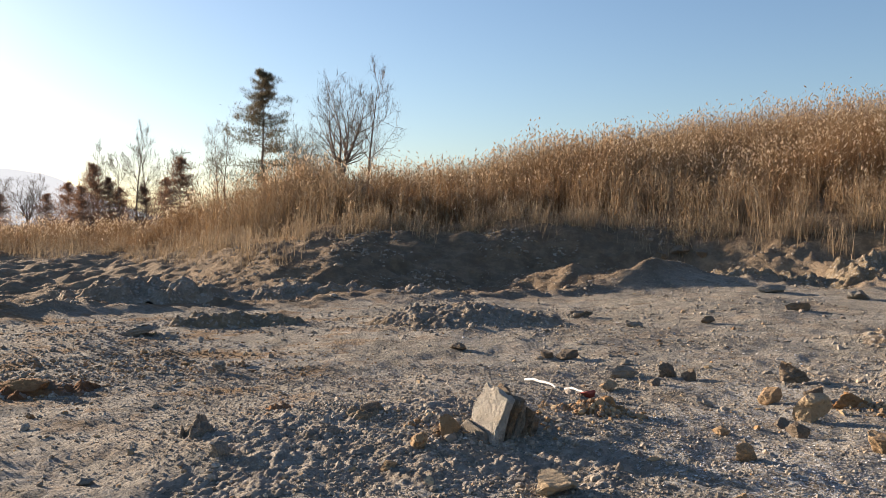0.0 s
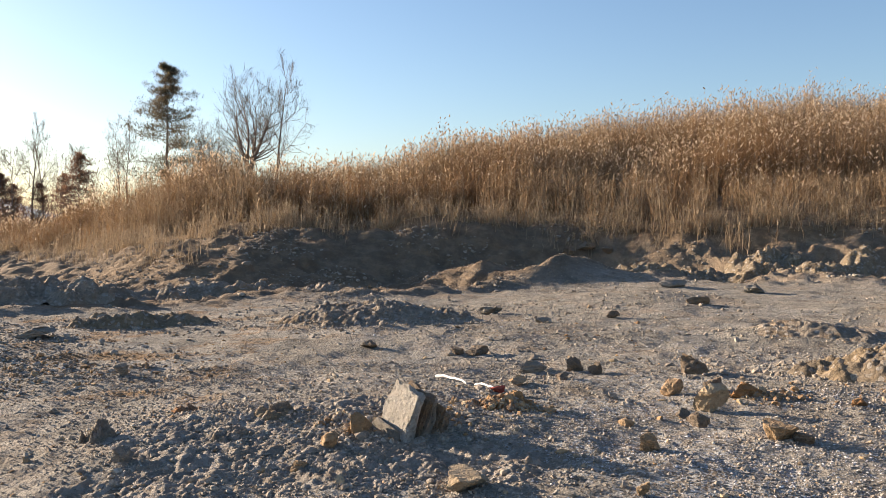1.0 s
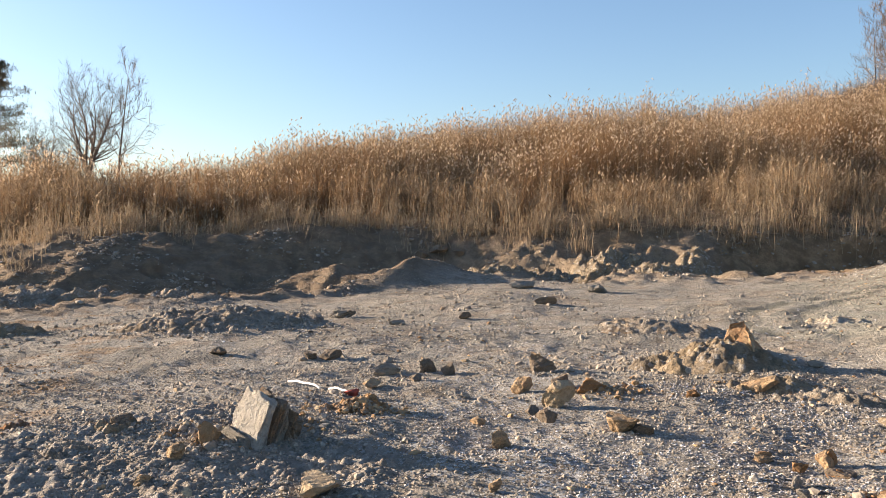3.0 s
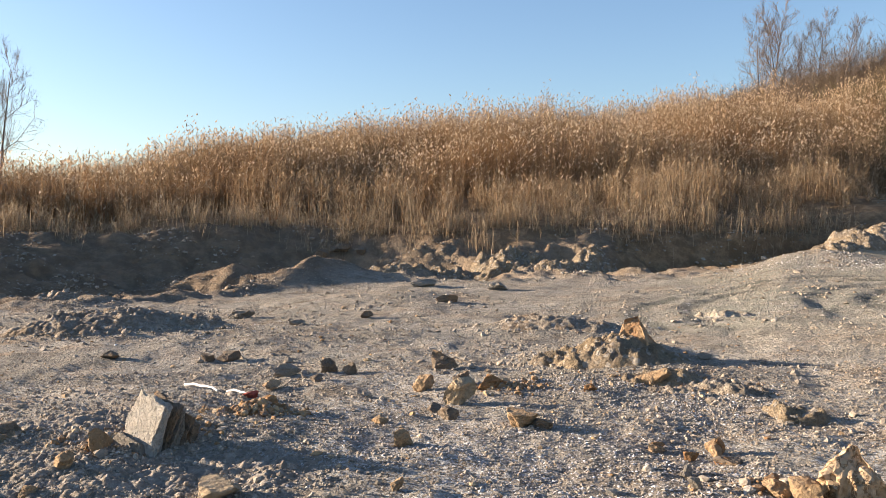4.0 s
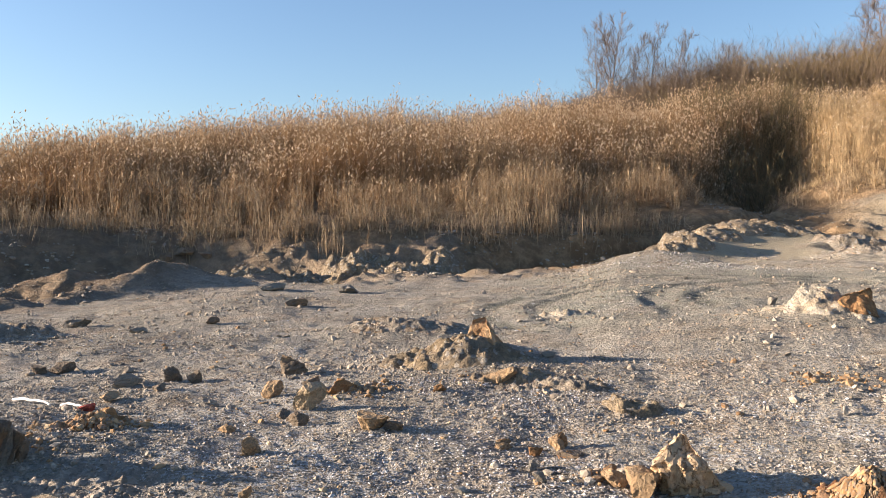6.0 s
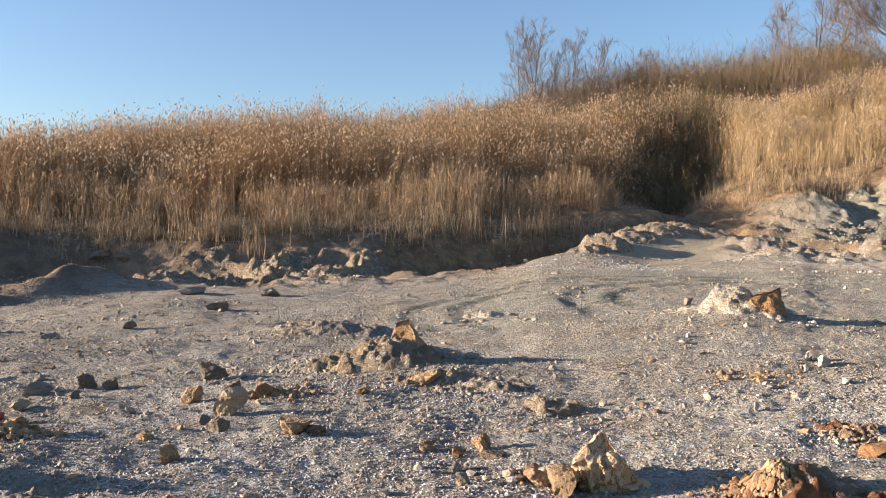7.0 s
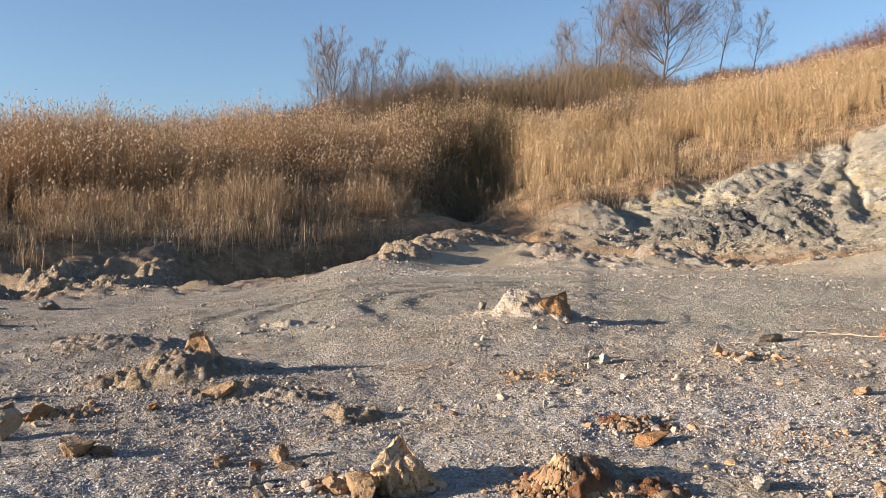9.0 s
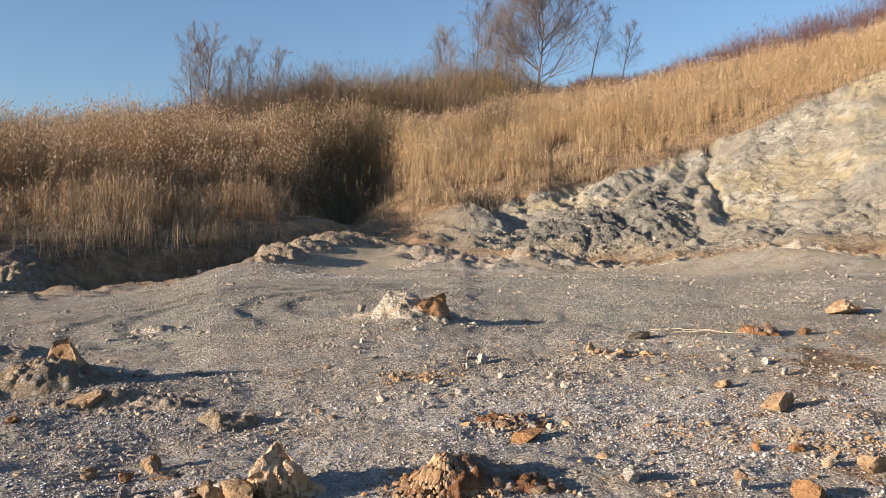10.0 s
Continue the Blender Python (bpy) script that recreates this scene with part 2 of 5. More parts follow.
STRAW = plant_material("reed_straw", (0.16, 0.105, 0.06), (0.44, 0.32, 0.2), (0.25, 0.135, 0.06), 0.25, 0.16)
STRAW_PALE = plant_material("pale_reed_straw", (0.36, 0.26, 0.15), (0.55, 0.425, 0.265), (0.42, 0.29, 0.15), 0.22)
PLUME = plant_material("reed_plume", (0.42, 0.32, 0.215), (0.7, 0.58, 0.44), (0.5, 0.35, 0.22), 0.4)
FADED = plant_material("faded_reed_straw", (0.22, 0.165, 0.108), (0.44, 0.345, 0.232), (0.36, 0.265, 0.17), 0.25, 0.3)
BRUSH = plant_material("bare_brushwood", (0.12, 0.09, 0.07), (0.22, 0.17, 0.13), (0.18, 0.13, 0.085), 0.1, 0.1)
OLIVE = plant_material("olive_willow_twigs", (0.15, 0.11, 0.05), (0.25, 0.19, 0.085), (0.18, 0.125, 0.065), 0.2, 0.1)
REDTWIG = plant_material("russet_leaves", (0.12, 0.062, 0.048), (0.21, 0.115, 0.082), (0.16, 0.08, 0.06), 0.25, 0.1)
DULL_GREEN = plant_material("dull_shrub_twigs", (0.1, 0.08, 0.045), (0.19, 0.15, 0.085), (0.16, 0.12, 0.07), 0.15, 0.3)
NEEDLE = plant_material("pine_needles", (0.085, 0.085, 0.055), (0.17, 0.15, 0.1), (0.16, 0.12, 0.08), 0.4, 0.5)
NEEDLE_BROWN = plant_material("russet_needles", (0.14, 0.085, 0.06), (0.25, 0.15, 0.1), (0.22, 0.12, 0.08), 0.5, 0.5)
BARK = bark_material("grey_brown_bark", (0.12, 0.092, 0.075), (0.22, 0.175, 0.145))
DEAD_LEAF = plant_material("withered_leaf", (0.2, 0.12, 0.06), (0.32, 0.2, 0.1), (0.26, 0.15, 0.08), 0.25, 0.5)
WHITE = bark_material("white_plastic_strip", (0.78, 0.78, 0.76), (0.66, 0.65, 0.62))
CLOTH = bark_material("dark_red_cloth", (0.24, 0.06, 0.05), (0.36, 0.1, 0.08))
DRYWOOD = bark_material("bleached_cane", (0.36, 0.3, 0.22), (0.46, 0.4, 0.3))
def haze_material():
    """A far hill; the haze before it is put in as its own pale glow."""
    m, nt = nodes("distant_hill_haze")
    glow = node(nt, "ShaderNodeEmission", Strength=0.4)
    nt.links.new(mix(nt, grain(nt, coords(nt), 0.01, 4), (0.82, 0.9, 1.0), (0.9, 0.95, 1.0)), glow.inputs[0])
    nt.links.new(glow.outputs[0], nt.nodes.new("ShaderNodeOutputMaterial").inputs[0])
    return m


HAZE = haze_material()


# ---- landform ----
def worley(x, y, size, seed=0):
    """Cell noise: the distance to the nearest of scattered points, in cells, and that point's own random value."""
    x, y = np.asarray(x, float) / size, np.asarray(y, float) / size
    ix, iy = np.floor(x), np.floor(y)
    best, own = np.full(x.shape, 9.0), np.zeros(x.shape)
    for i in (-1, 0, 1):
        for j in (-1, 0, 1):
            cx, cy = ix + i, iy + j
            px, py = cx + 0.5 + 0.45 * lattice(cx, cy, seed), cy + 0.5 + 0.45 * lattice(cx, cy, seed + 1)
            d = np.hypot(x - px, y - py)
            own = np.where(d < best, lattice(cx, cy, seed + 2), own)
            best = np.minimum(best, d)
    return best, own


def lattice(ix, iy, seed):
    h = (ix.astype(np.int64) * 374761393 + iy.astype(np.int64) * 668265263 + seed * 1274126177) & 0xFFFFFFFF
    h = ((h ^ (h >> 13)) * 1274126177) & 0xFFFFFFFF
    h = ((h ^ (h >> 16)) * 2246822519) & 0xFFFFFFFF
    return ((h ^ (h >> 15)) & 0xFFFFFF) / 0xFFFFFF * 2 - 1


def wave(x, y, size, seed=0):
    """Smooth value noise from -1 to 1 with cells of that size."""
    x, y = np.asarray(x, float) / size, np.asarray(y, float) / size
    ix, iy = np.floor(x), np.floor(y)
    fx, fy = x - ix, y - iy
    fx, fy = fx * fx * fx * (fx * (fx * 6 - 15) + 10), fy * fy * fy * (fy * (fy * 6 - 15) + 10)
    a, b = lattice(ix, iy, seed), lattice(ix + 1, iy, seed)
    c, d = lattice(ix, iy + 1, seed), lattice(ix + 1, iy + 1, seed)
    return (a + (b - a) * fx) * (1 - fy) + (c + (d - c) * fx) * fy


def rough(x, y, size, seed=0, octaves=4, gain=0.5):
    total, amp = 0.0, 1.0
    for k in range(octaves):
        total = total + amp * wave(x + 17.3 * k, y - 9.1 * k, size / 2**k, seed + 31 * k)
        amp *= gain
    return total


def step(v, lo, hi):
    t = np.clip((v - lo) / (hi - lo), 0, 1)
    return t * t * (3 - 2 * t)


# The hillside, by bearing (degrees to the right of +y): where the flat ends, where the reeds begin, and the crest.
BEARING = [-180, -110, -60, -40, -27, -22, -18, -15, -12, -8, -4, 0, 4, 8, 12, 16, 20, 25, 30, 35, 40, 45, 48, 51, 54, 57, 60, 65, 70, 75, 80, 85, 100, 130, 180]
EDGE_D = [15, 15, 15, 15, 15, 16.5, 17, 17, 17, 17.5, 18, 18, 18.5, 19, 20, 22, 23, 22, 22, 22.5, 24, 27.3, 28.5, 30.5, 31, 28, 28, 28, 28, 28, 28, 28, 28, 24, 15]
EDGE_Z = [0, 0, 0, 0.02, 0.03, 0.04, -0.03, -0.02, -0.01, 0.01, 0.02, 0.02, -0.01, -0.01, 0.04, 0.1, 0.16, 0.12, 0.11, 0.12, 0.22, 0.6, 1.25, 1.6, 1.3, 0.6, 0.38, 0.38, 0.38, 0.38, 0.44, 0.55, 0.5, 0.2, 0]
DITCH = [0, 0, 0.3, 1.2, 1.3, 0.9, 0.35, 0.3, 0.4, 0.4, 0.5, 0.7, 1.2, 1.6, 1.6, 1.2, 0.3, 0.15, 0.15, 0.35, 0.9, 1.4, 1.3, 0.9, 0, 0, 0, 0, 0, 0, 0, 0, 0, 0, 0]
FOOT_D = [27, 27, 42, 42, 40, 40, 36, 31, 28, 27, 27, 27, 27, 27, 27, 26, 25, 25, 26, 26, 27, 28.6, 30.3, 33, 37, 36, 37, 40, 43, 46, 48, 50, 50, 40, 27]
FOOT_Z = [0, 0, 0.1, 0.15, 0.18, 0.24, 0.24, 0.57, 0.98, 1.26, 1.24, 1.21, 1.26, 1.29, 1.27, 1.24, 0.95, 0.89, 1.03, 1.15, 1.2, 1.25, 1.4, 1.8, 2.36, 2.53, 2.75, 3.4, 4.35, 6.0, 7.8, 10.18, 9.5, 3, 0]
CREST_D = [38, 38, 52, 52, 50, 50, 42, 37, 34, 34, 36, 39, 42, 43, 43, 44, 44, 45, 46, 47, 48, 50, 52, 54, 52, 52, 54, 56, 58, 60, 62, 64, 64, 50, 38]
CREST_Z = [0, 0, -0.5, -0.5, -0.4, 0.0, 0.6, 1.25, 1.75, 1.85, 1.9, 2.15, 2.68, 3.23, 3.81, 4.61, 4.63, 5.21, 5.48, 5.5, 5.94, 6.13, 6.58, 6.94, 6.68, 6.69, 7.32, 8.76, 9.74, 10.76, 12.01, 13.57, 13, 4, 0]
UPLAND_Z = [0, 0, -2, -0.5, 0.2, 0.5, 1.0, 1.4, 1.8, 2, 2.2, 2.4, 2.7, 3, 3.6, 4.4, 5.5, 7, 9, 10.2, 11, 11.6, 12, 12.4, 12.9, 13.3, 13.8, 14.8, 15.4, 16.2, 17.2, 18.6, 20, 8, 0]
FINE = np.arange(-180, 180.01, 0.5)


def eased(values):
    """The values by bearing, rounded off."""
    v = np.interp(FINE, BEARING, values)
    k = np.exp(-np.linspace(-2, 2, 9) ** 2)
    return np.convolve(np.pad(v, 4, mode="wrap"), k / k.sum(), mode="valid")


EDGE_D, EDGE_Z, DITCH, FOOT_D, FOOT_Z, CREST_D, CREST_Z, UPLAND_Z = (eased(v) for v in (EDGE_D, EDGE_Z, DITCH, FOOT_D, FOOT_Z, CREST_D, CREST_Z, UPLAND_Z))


def polar(bearing, d):
    return d * math.sin(radians(bearing)), d * math.cos(radians(bearing))


# Heaps and hollows on the flat: bearing, distance, height, half-width across and along.
HEAPS = [(-5.0, 6.4, 0.09, 1.6, 0.9), (2.0, 6.2, 0.06, 1.2, 0.7), (-14.5, 6.0, 0.05, 0.6, 0.7), (1.5, 13.2, 0.22, 1.2, 0.8), (28.8, 12.1, 0.15, 0.8, 0.5), (33.2, 9.8, 0.20, 0.6, 0.55),
         (36.5, 8.6, 0.10, 0.7, 0.35), (55.3, 12.4, 0.26, 0.62, 0.6), (62.0, 11.0, 0.12, 3.0, 1.6), (-24.0, 5.2, -0.14, 1.4, 1.6), (78.6, 24.5, 0.55, 2.6, 1.2), (63.0, 27.0, 0.25, 3.5, 0.8), (45.5, 22.5, 0.35, 1.4, 1.0), (9.6, 22.3, 1.7, 2.0, 1.5), (46.0, 8.0, -0.04, 2.0, 1.0)]


# Wheel ruts: the centre of each arc, its radius and half-width.
RUTS = [(11.8, 8.6, 4.8, 0.2), (11.8, 8.6, 4.0, 0.18), (12.8, 8.2, 3.2, 0.2), (12.8, 8.2, 2.5, 0.16)]


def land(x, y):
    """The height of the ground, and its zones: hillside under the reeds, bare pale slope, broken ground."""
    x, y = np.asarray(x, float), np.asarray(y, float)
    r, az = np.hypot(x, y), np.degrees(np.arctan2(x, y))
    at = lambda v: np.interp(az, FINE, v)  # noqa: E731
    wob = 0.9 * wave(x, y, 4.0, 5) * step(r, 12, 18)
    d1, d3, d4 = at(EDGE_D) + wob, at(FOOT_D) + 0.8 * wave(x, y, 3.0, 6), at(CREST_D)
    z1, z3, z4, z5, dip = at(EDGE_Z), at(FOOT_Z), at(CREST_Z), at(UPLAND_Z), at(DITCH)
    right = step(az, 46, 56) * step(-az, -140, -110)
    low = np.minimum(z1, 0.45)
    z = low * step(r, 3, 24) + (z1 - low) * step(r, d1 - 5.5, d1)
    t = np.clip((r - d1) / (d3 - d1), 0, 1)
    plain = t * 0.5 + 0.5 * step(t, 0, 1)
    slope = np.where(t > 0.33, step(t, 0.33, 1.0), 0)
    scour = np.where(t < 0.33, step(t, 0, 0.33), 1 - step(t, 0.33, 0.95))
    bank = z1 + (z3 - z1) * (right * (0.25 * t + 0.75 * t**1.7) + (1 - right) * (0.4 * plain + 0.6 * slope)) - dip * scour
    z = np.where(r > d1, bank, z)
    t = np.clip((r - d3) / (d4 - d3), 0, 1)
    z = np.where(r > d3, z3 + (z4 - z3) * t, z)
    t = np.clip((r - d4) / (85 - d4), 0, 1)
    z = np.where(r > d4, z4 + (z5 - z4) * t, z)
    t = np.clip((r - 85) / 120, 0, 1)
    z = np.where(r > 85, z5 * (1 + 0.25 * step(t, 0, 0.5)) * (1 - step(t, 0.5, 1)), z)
    # a gully runs down between the two hillsides
    gx, gy = polar(50.6, 1.0)
    along, off = x * gx + y * gy, (x * gy - y * gx) - 0.17 * (x * gx + y * gy - 36)
    z = z - 1.7 * np.exp(-((off / 1.4) ** 2)) * step(along, 33, 38) * (1 - step(along, 45, 52))
    for b, d, h, across, deep in HEAPS:
        hx, hy = polar(b, d)
        u, v = (x - hx) * math.cos(radians(b)) - (y - hy) * math.sin(radians(b)), (x - hx) * math.sin(radians(b)) + (y - hy) * math.cos(radians(b))
        z = z + h * np.exp(-((u / across) ** 2) - (v / deep) ** 2)
    # wheel ruts curve over the flat
    for cx, cy, rad, width in RUTS:
        q = np.hypot(x - cx, y - cy) - rad - 0.25 * wave(x, y, 3.0, 21)
        arc = step(y - cy, 0.2, 1.2)
        z = z + arc * 0.03 * (0.6 * np.exp(-(((q - width) / width) ** 2)) - np.exp(-((q / width) ** 2)))
    reed = step(r, d3 - 0.6, d3 + 0.6) * (1 - step(r, 90, 110)) * step(az, -75, -55) * (1 - step(az, 95, 110))
    bare = right * step(r, d1 - 1, d1 + 4) * (1 - reed) * step(az, 50, 62)
    broken = step(r, d1 - 1.5, d1 + 1.0) * (1 - reed) * (1 - bare)
    crag = bare * step(az, 59, 63) * (1 - step(az, 71, 75)) * step(r, 30, 33.5) * (1 - step(r - d3, -6.5, -3.5))
    near = 1 - step(r, 16, 30)
    z = z + 0.05 * wave(x, y, 2.3, 11) * step(r, 2, 5) + near * (0.022 * rough(x, y, 0.5, 12, 3) + 0.010 * rough(x, y, 0.09, 13, 2))
    knob = 0.8 - np.abs(rough(x, y, 1.3, 14, 5, 0.58))
    lumpy = step(az, 16, 20) * (1 - 0.4 * step(az, 31, 34)) * (1 - step(az, 48, 51))
    z = z + broken * ((0.14 + 0.16 * lumpy) * (knob - 0.35) + 0.16 * wave(x, y, 4.5, 23) + (0.08 + 0.03 * lumpy) * rough(x, y, 0.6, 15, 4, 0.65))
    # the bare slope: broad spurs and rills, with a rough grey crag below
    u = az + 2.0 * wave(x, y, 5.0, 24)
    spur = 0.3 * wave(x, y, 7.0, 16) + 0.2 * rough(u * 0.6, r * 0.12, 1.0, 17, 3) + 0.07 * rough(x, y, 1.0, 18, 4, 0.7) + 0.1 * (0.5 - np.abs(rough(x, y, 0.9, 29, 4, 0.68))) * step(wave(x, y, 4.0, 30), -0.5, 0.3)
    z = z + bare * step(r, 28, 33) * step(az, 54, 62) * spur
    wx, wy = x + 0.5 * rough(x, y, 1.2, 34, 2), y + 0.5 * rough(x, y, 1.2, 35, 2)
    b2 = worley(wx, wy, 0.65, 37)[1]
    crack = np.exp(-((rough(wx, wy, 1.1, 43, 3) / 0.09) ** 2))
    b4 = worley(wx, wy, 0.34, 48)[1]
    slabby = step(wave(x, y, 2.8, 49), -0.5, 0.4)
    z = z + crag * (0.22 + 0.11 * (1 - np.abs(rough(wx, wy, 0.6, 39, 4, 0.7))) + slabby * (0.07 * b2 + 0.08 * b4) - 0.06 * crack + 0.06 * rough(x, y, 0.4, 26, 2, 0.75))
    z = z + (bare - crag) * step(r, 30, 34) * (0.03 * rough(x, y, 0.6, 44, 3, 0.75) + 0.045 * b4 * step(wave(x, y, 2.2, 50), 0.0, 0.5))
    q3, b3 = worley(wx, wy, 2.6, 38)
    z = z + (bare - crag) * step(r, 31, 35) * (0.06 * b3 - 0.05 * q3 + 0.05 * b2)
    # an eroded channel comes down the bare slope
    line = az - 75.2 - 0.8 * wave(r, 0 * r, 3.0, 33) + 0.12 * (r - 42)
    z = z - bare * 0.28 * np.exp(-((line / 0.32) ** 2)) * step(r, 35, 38) * (1 - step(r, 46, 49))
    z = z + bare * 0.22 * np.exp(-(((line - 2.2) / 1.3) ** 2)) * step(r, 34, 37) * (1 - step(r, 44, 49))
    shelf = right * step(az, 52, 58) * step(r, 24, 26) * (1 - step(r, 33, 36))
    z = z + shelf * (0.2 * rough(x, y, 2.5, 27, 5, 0.62) + 0.16 * np.abs(rough(x, y, 0.6, 28, 3)) * step(wave(x, y, 3.0, 45), -0.3, 0.4))
    # low ledges step up along the slope's foot
    ledge = ((r + 1.3 * rough(x, y, 5.0, 51, 3)) / 1.9) % 1.0
    z = z + shelf * (0.1 + 0.16 * step(wave(x, y, 4.0, 52), -0.4, 0.4)) * (step(ledge, 0, 0.1) - ledge)
    z = z + reed * 0.3 * rough(x, y, 3.0, 18, 3) + step(r, 60, 200) * 0.8 * wave(x, y, 30, 19)
    return z, reed, bare, broken, crag


def height(x, y):
    return float(land(np.array([x]), np.array([y]))[0][0])
# ---- end of landform ----


# ---- building helpers ----
def mesh(name, verts, faces, mats, index=None, smooth=False):
    """A mesh from arrays: faces all of one size."""
    verts, faces = np.asarray(verts, np.float32), np.asarray(faces, np.int32)
    me = bpy.data.meshes.new(name)
    me.vertices.add(len(verts))
    me.vertices.foreach_set("co", verts.ravel())
    n, k = faces.shape
    me.loops.add(n * k)
    me.loops.foreach_set("vertex_index", faces.ravel())
    me.polygons.add(n)
    me.polygons.foreach_set("loop_start", np.arange(n, dtype=np.int32) * k)
    for mt in mats if isinstance(mats, (list, tuple)) else [mats]:
        me.materials.append(mt)
    if index is not None:
        me.polygons.foreach_set("material_index", np.asarray(index, np.int32))
    me.polygons.foreach_set("use_smooth", np.full(n, smooth))
    me.update(calc_edges=True)
    return me


def part(name, me, parent, label=""):
    ob = new(name, me)
    ob.parent = parent
    return tagged(ob, label) if label else ob


# ---- ground: one sheet to the horizon, finest where it is seen near ----
def build_ground():
    az = np.concatenate([np.arange(-180, -40, 2.5), np.arange(-40, 56, 0.27), np.arange(56, 91, 0.14), np.arange(91, 98, 0.35), np.arange(98, 180, 2.5)])
    r = np.concatenate([[0.002, 0.4, 1.0, 1.8], np.geomspace(2.4, 15, 190), np.linspace(15.1, 29, 170), np.linspace(29.08, 50, 270), np.geomspace(50.2, 62, 40), np.geomspace(64, 210, 30), [260, 340, 500, 800, 1300, 2200, 4000]])
    R, A = np.meshgrid(r, np.radians(az), indexing="ij")
    X, Y = R * np.sin(A), R * np.cos(A)
    z, reed, bare, broken, crag = land(X.ravel(), Y.ravel())
    verts = np.concatenate([np.c_[X.ravel(), Y.ravel(), z], [[0, 0, height(0, 0)]]])
    m, n = len(r), len(az)
    i, j = np.meshgrid(np.arange(m - 1), np.arange(n), indexing="ij")
    k = (j + 1) % n
    quads = np.stack([i * n + j, i * n + k, (i + 1) * n + k, (i + 1) * n + j], -1).reshape(-1, 4)[:, ::-1]
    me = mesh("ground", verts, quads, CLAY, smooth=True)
    x, y, d, b = X.ravel(), Y.ravel(), R.ravel(), np.degrees(A.ravel())
    salt = (0.5 + 0.5 * step(b, 2, 18) * (1 - step(d, 6.5, 10))) * (1 - step(d, 24, 30)) * (0.5 + 0.5 * step(wave(x, y, 2.0, 40), -0.3, 0.4))
    rust = np.clip(step(-b, -2, 16) * step(d, 6.5, 8.5) * (1 - step(-b, 40, 60)) + 0.35 + step(b, 68, 80) * (1 - step(d, 8, 14)), 0, 1) * (1 - step(d, 26, 32))
    damp = 0.75 * step(b, 33, 40) * step(d, 10.5, 12.5) * (1 - step(d, 20, 23)) * (0.35 + 0.65 * step(wave(x, y, 2.6, 41), -0.4, 0.3))
    # mask for the bank's painted shade, by bearing
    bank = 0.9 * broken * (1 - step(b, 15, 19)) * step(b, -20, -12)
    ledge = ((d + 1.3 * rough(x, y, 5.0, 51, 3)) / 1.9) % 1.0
    # where the risers take their painted undercut shade
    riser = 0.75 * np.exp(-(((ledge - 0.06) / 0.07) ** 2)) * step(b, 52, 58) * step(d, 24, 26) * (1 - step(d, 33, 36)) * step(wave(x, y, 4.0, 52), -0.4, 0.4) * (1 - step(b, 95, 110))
    salt = salt * (1 - 0.6 * step(d, 8, 12))
    rut = 0 * x
    for cx, cy, rad, width in RUTS:
        q = np.hypot(x - cx, y - cy) - rad - 0.25 * wave(x, y, 3.0, 21)
        tread = step(rough(x, y, 0.5, 47, 3), -0.7, 0.2)
        rut = np.maximum(rut, 0.95 * np.exp(-((q / width) ** 4)) * step(y - cy, 0.2, 1.2) * tread)
    tan = step(b, 42, 46) * step(d, 22, 24) * (1 - step(d, 30, 33)) * step(wave(x, y, 3.5, 42), -0.5, 0.2)
    for name, v in (("paler_ground", step(b, 36, 58) * (1 - step(b, 100, 140)) * (1 - step(d, 30, 34))), ("damp", damp), ("bank", bank), ("riser", riser), ("rut", rut), ("tan", tan), ("litter", np.clip(reed + broken * (0.3 * (1 - step(b, 15, 19)) + 0.95 * step(b, 32, 35) * step(d, 23.5, 25) + 0.3 + 0.35 * step(b, 16, 18)), 0, 1)), ("pale", bare), ("outcrop", crag), ("salt", salt), ("rust", rust)):
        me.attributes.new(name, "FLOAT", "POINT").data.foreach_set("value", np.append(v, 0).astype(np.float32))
    tagged(new("ground", me), "cracked grey clay ground with salt crust and rusty patches", "ground", kind="structure")


build_ground()


# ---- reeds ----
def ribbons(base, tip, bend, width, face):
    """Tapered two-piece blades from base to tip, sagging by bend, as (verts, tris)."""
    n = len(base)
    mid = (base + tip) / 2 + bend
    side = np.stack([np.cos(face), np.sin(face), 0 * face], -1) * width[:, None] / 2
    v = np.stack([base - side, base + side, mid - side * 0.8, mid + side * 0.8, tip], 1).reshape(-1, 3)
    o = np.arange(n)[:, None] * 5
    f = np.stack([o + [0, 1, 3], o + [0, 3, 2], o + [2, 3, 4]], 1).reshape(-1, 3)
    return v, f


def slivers(base, tip, width, face):
    """One thin pointed triangle each."""
    side = np.stack([np.cos(face), np.sin(face), 0 * face], -1) * width[:, None] / 2
    return np.stack([base - side, base + side, tip], 1).reshape(-1, 3), np.arange(len(base) * 3).reshape(-1, 3)


def plumes(base, axis, length, width, face):
    """Feathery heads: two crossed leaf shapes each."""
    n = len(base)
    sx = np.stack([np.cos(face), np.sin(face), 0 * face], -1) * width[:, None] / 2
    sy = np.stack([-np.sin(face), np.cos(face), 0 * face], -1) * width[:, None] / 2
    mid, tip = base + axis * length[:, None] * 0.4, base + axis * length[:, None]
    v = np.stack([base, mid + sx, mid - sx, mid + sy, mid - sy, tip], 1).reshape(-1, 3)
    o = np.arange(n)[:, None] * 6
    f = np.stack([o + [0, 1, 2], o + [5, 2, 1], o + [0, 3, 4], o + [5, 4, 3]], 1).reshape(-1, 3)
    return v, f


def join(pieces):
    vs, fs, ix, o = [], [], [], 0
    for v, f, k in pieces:
        vs.append(v), fs.append(f + o), ix.append(np.broadcast_to(k, len(f)))
        o += len(v)
    return np.concatenate(vs), np.concatenate(fs), np.concatenate(ix)


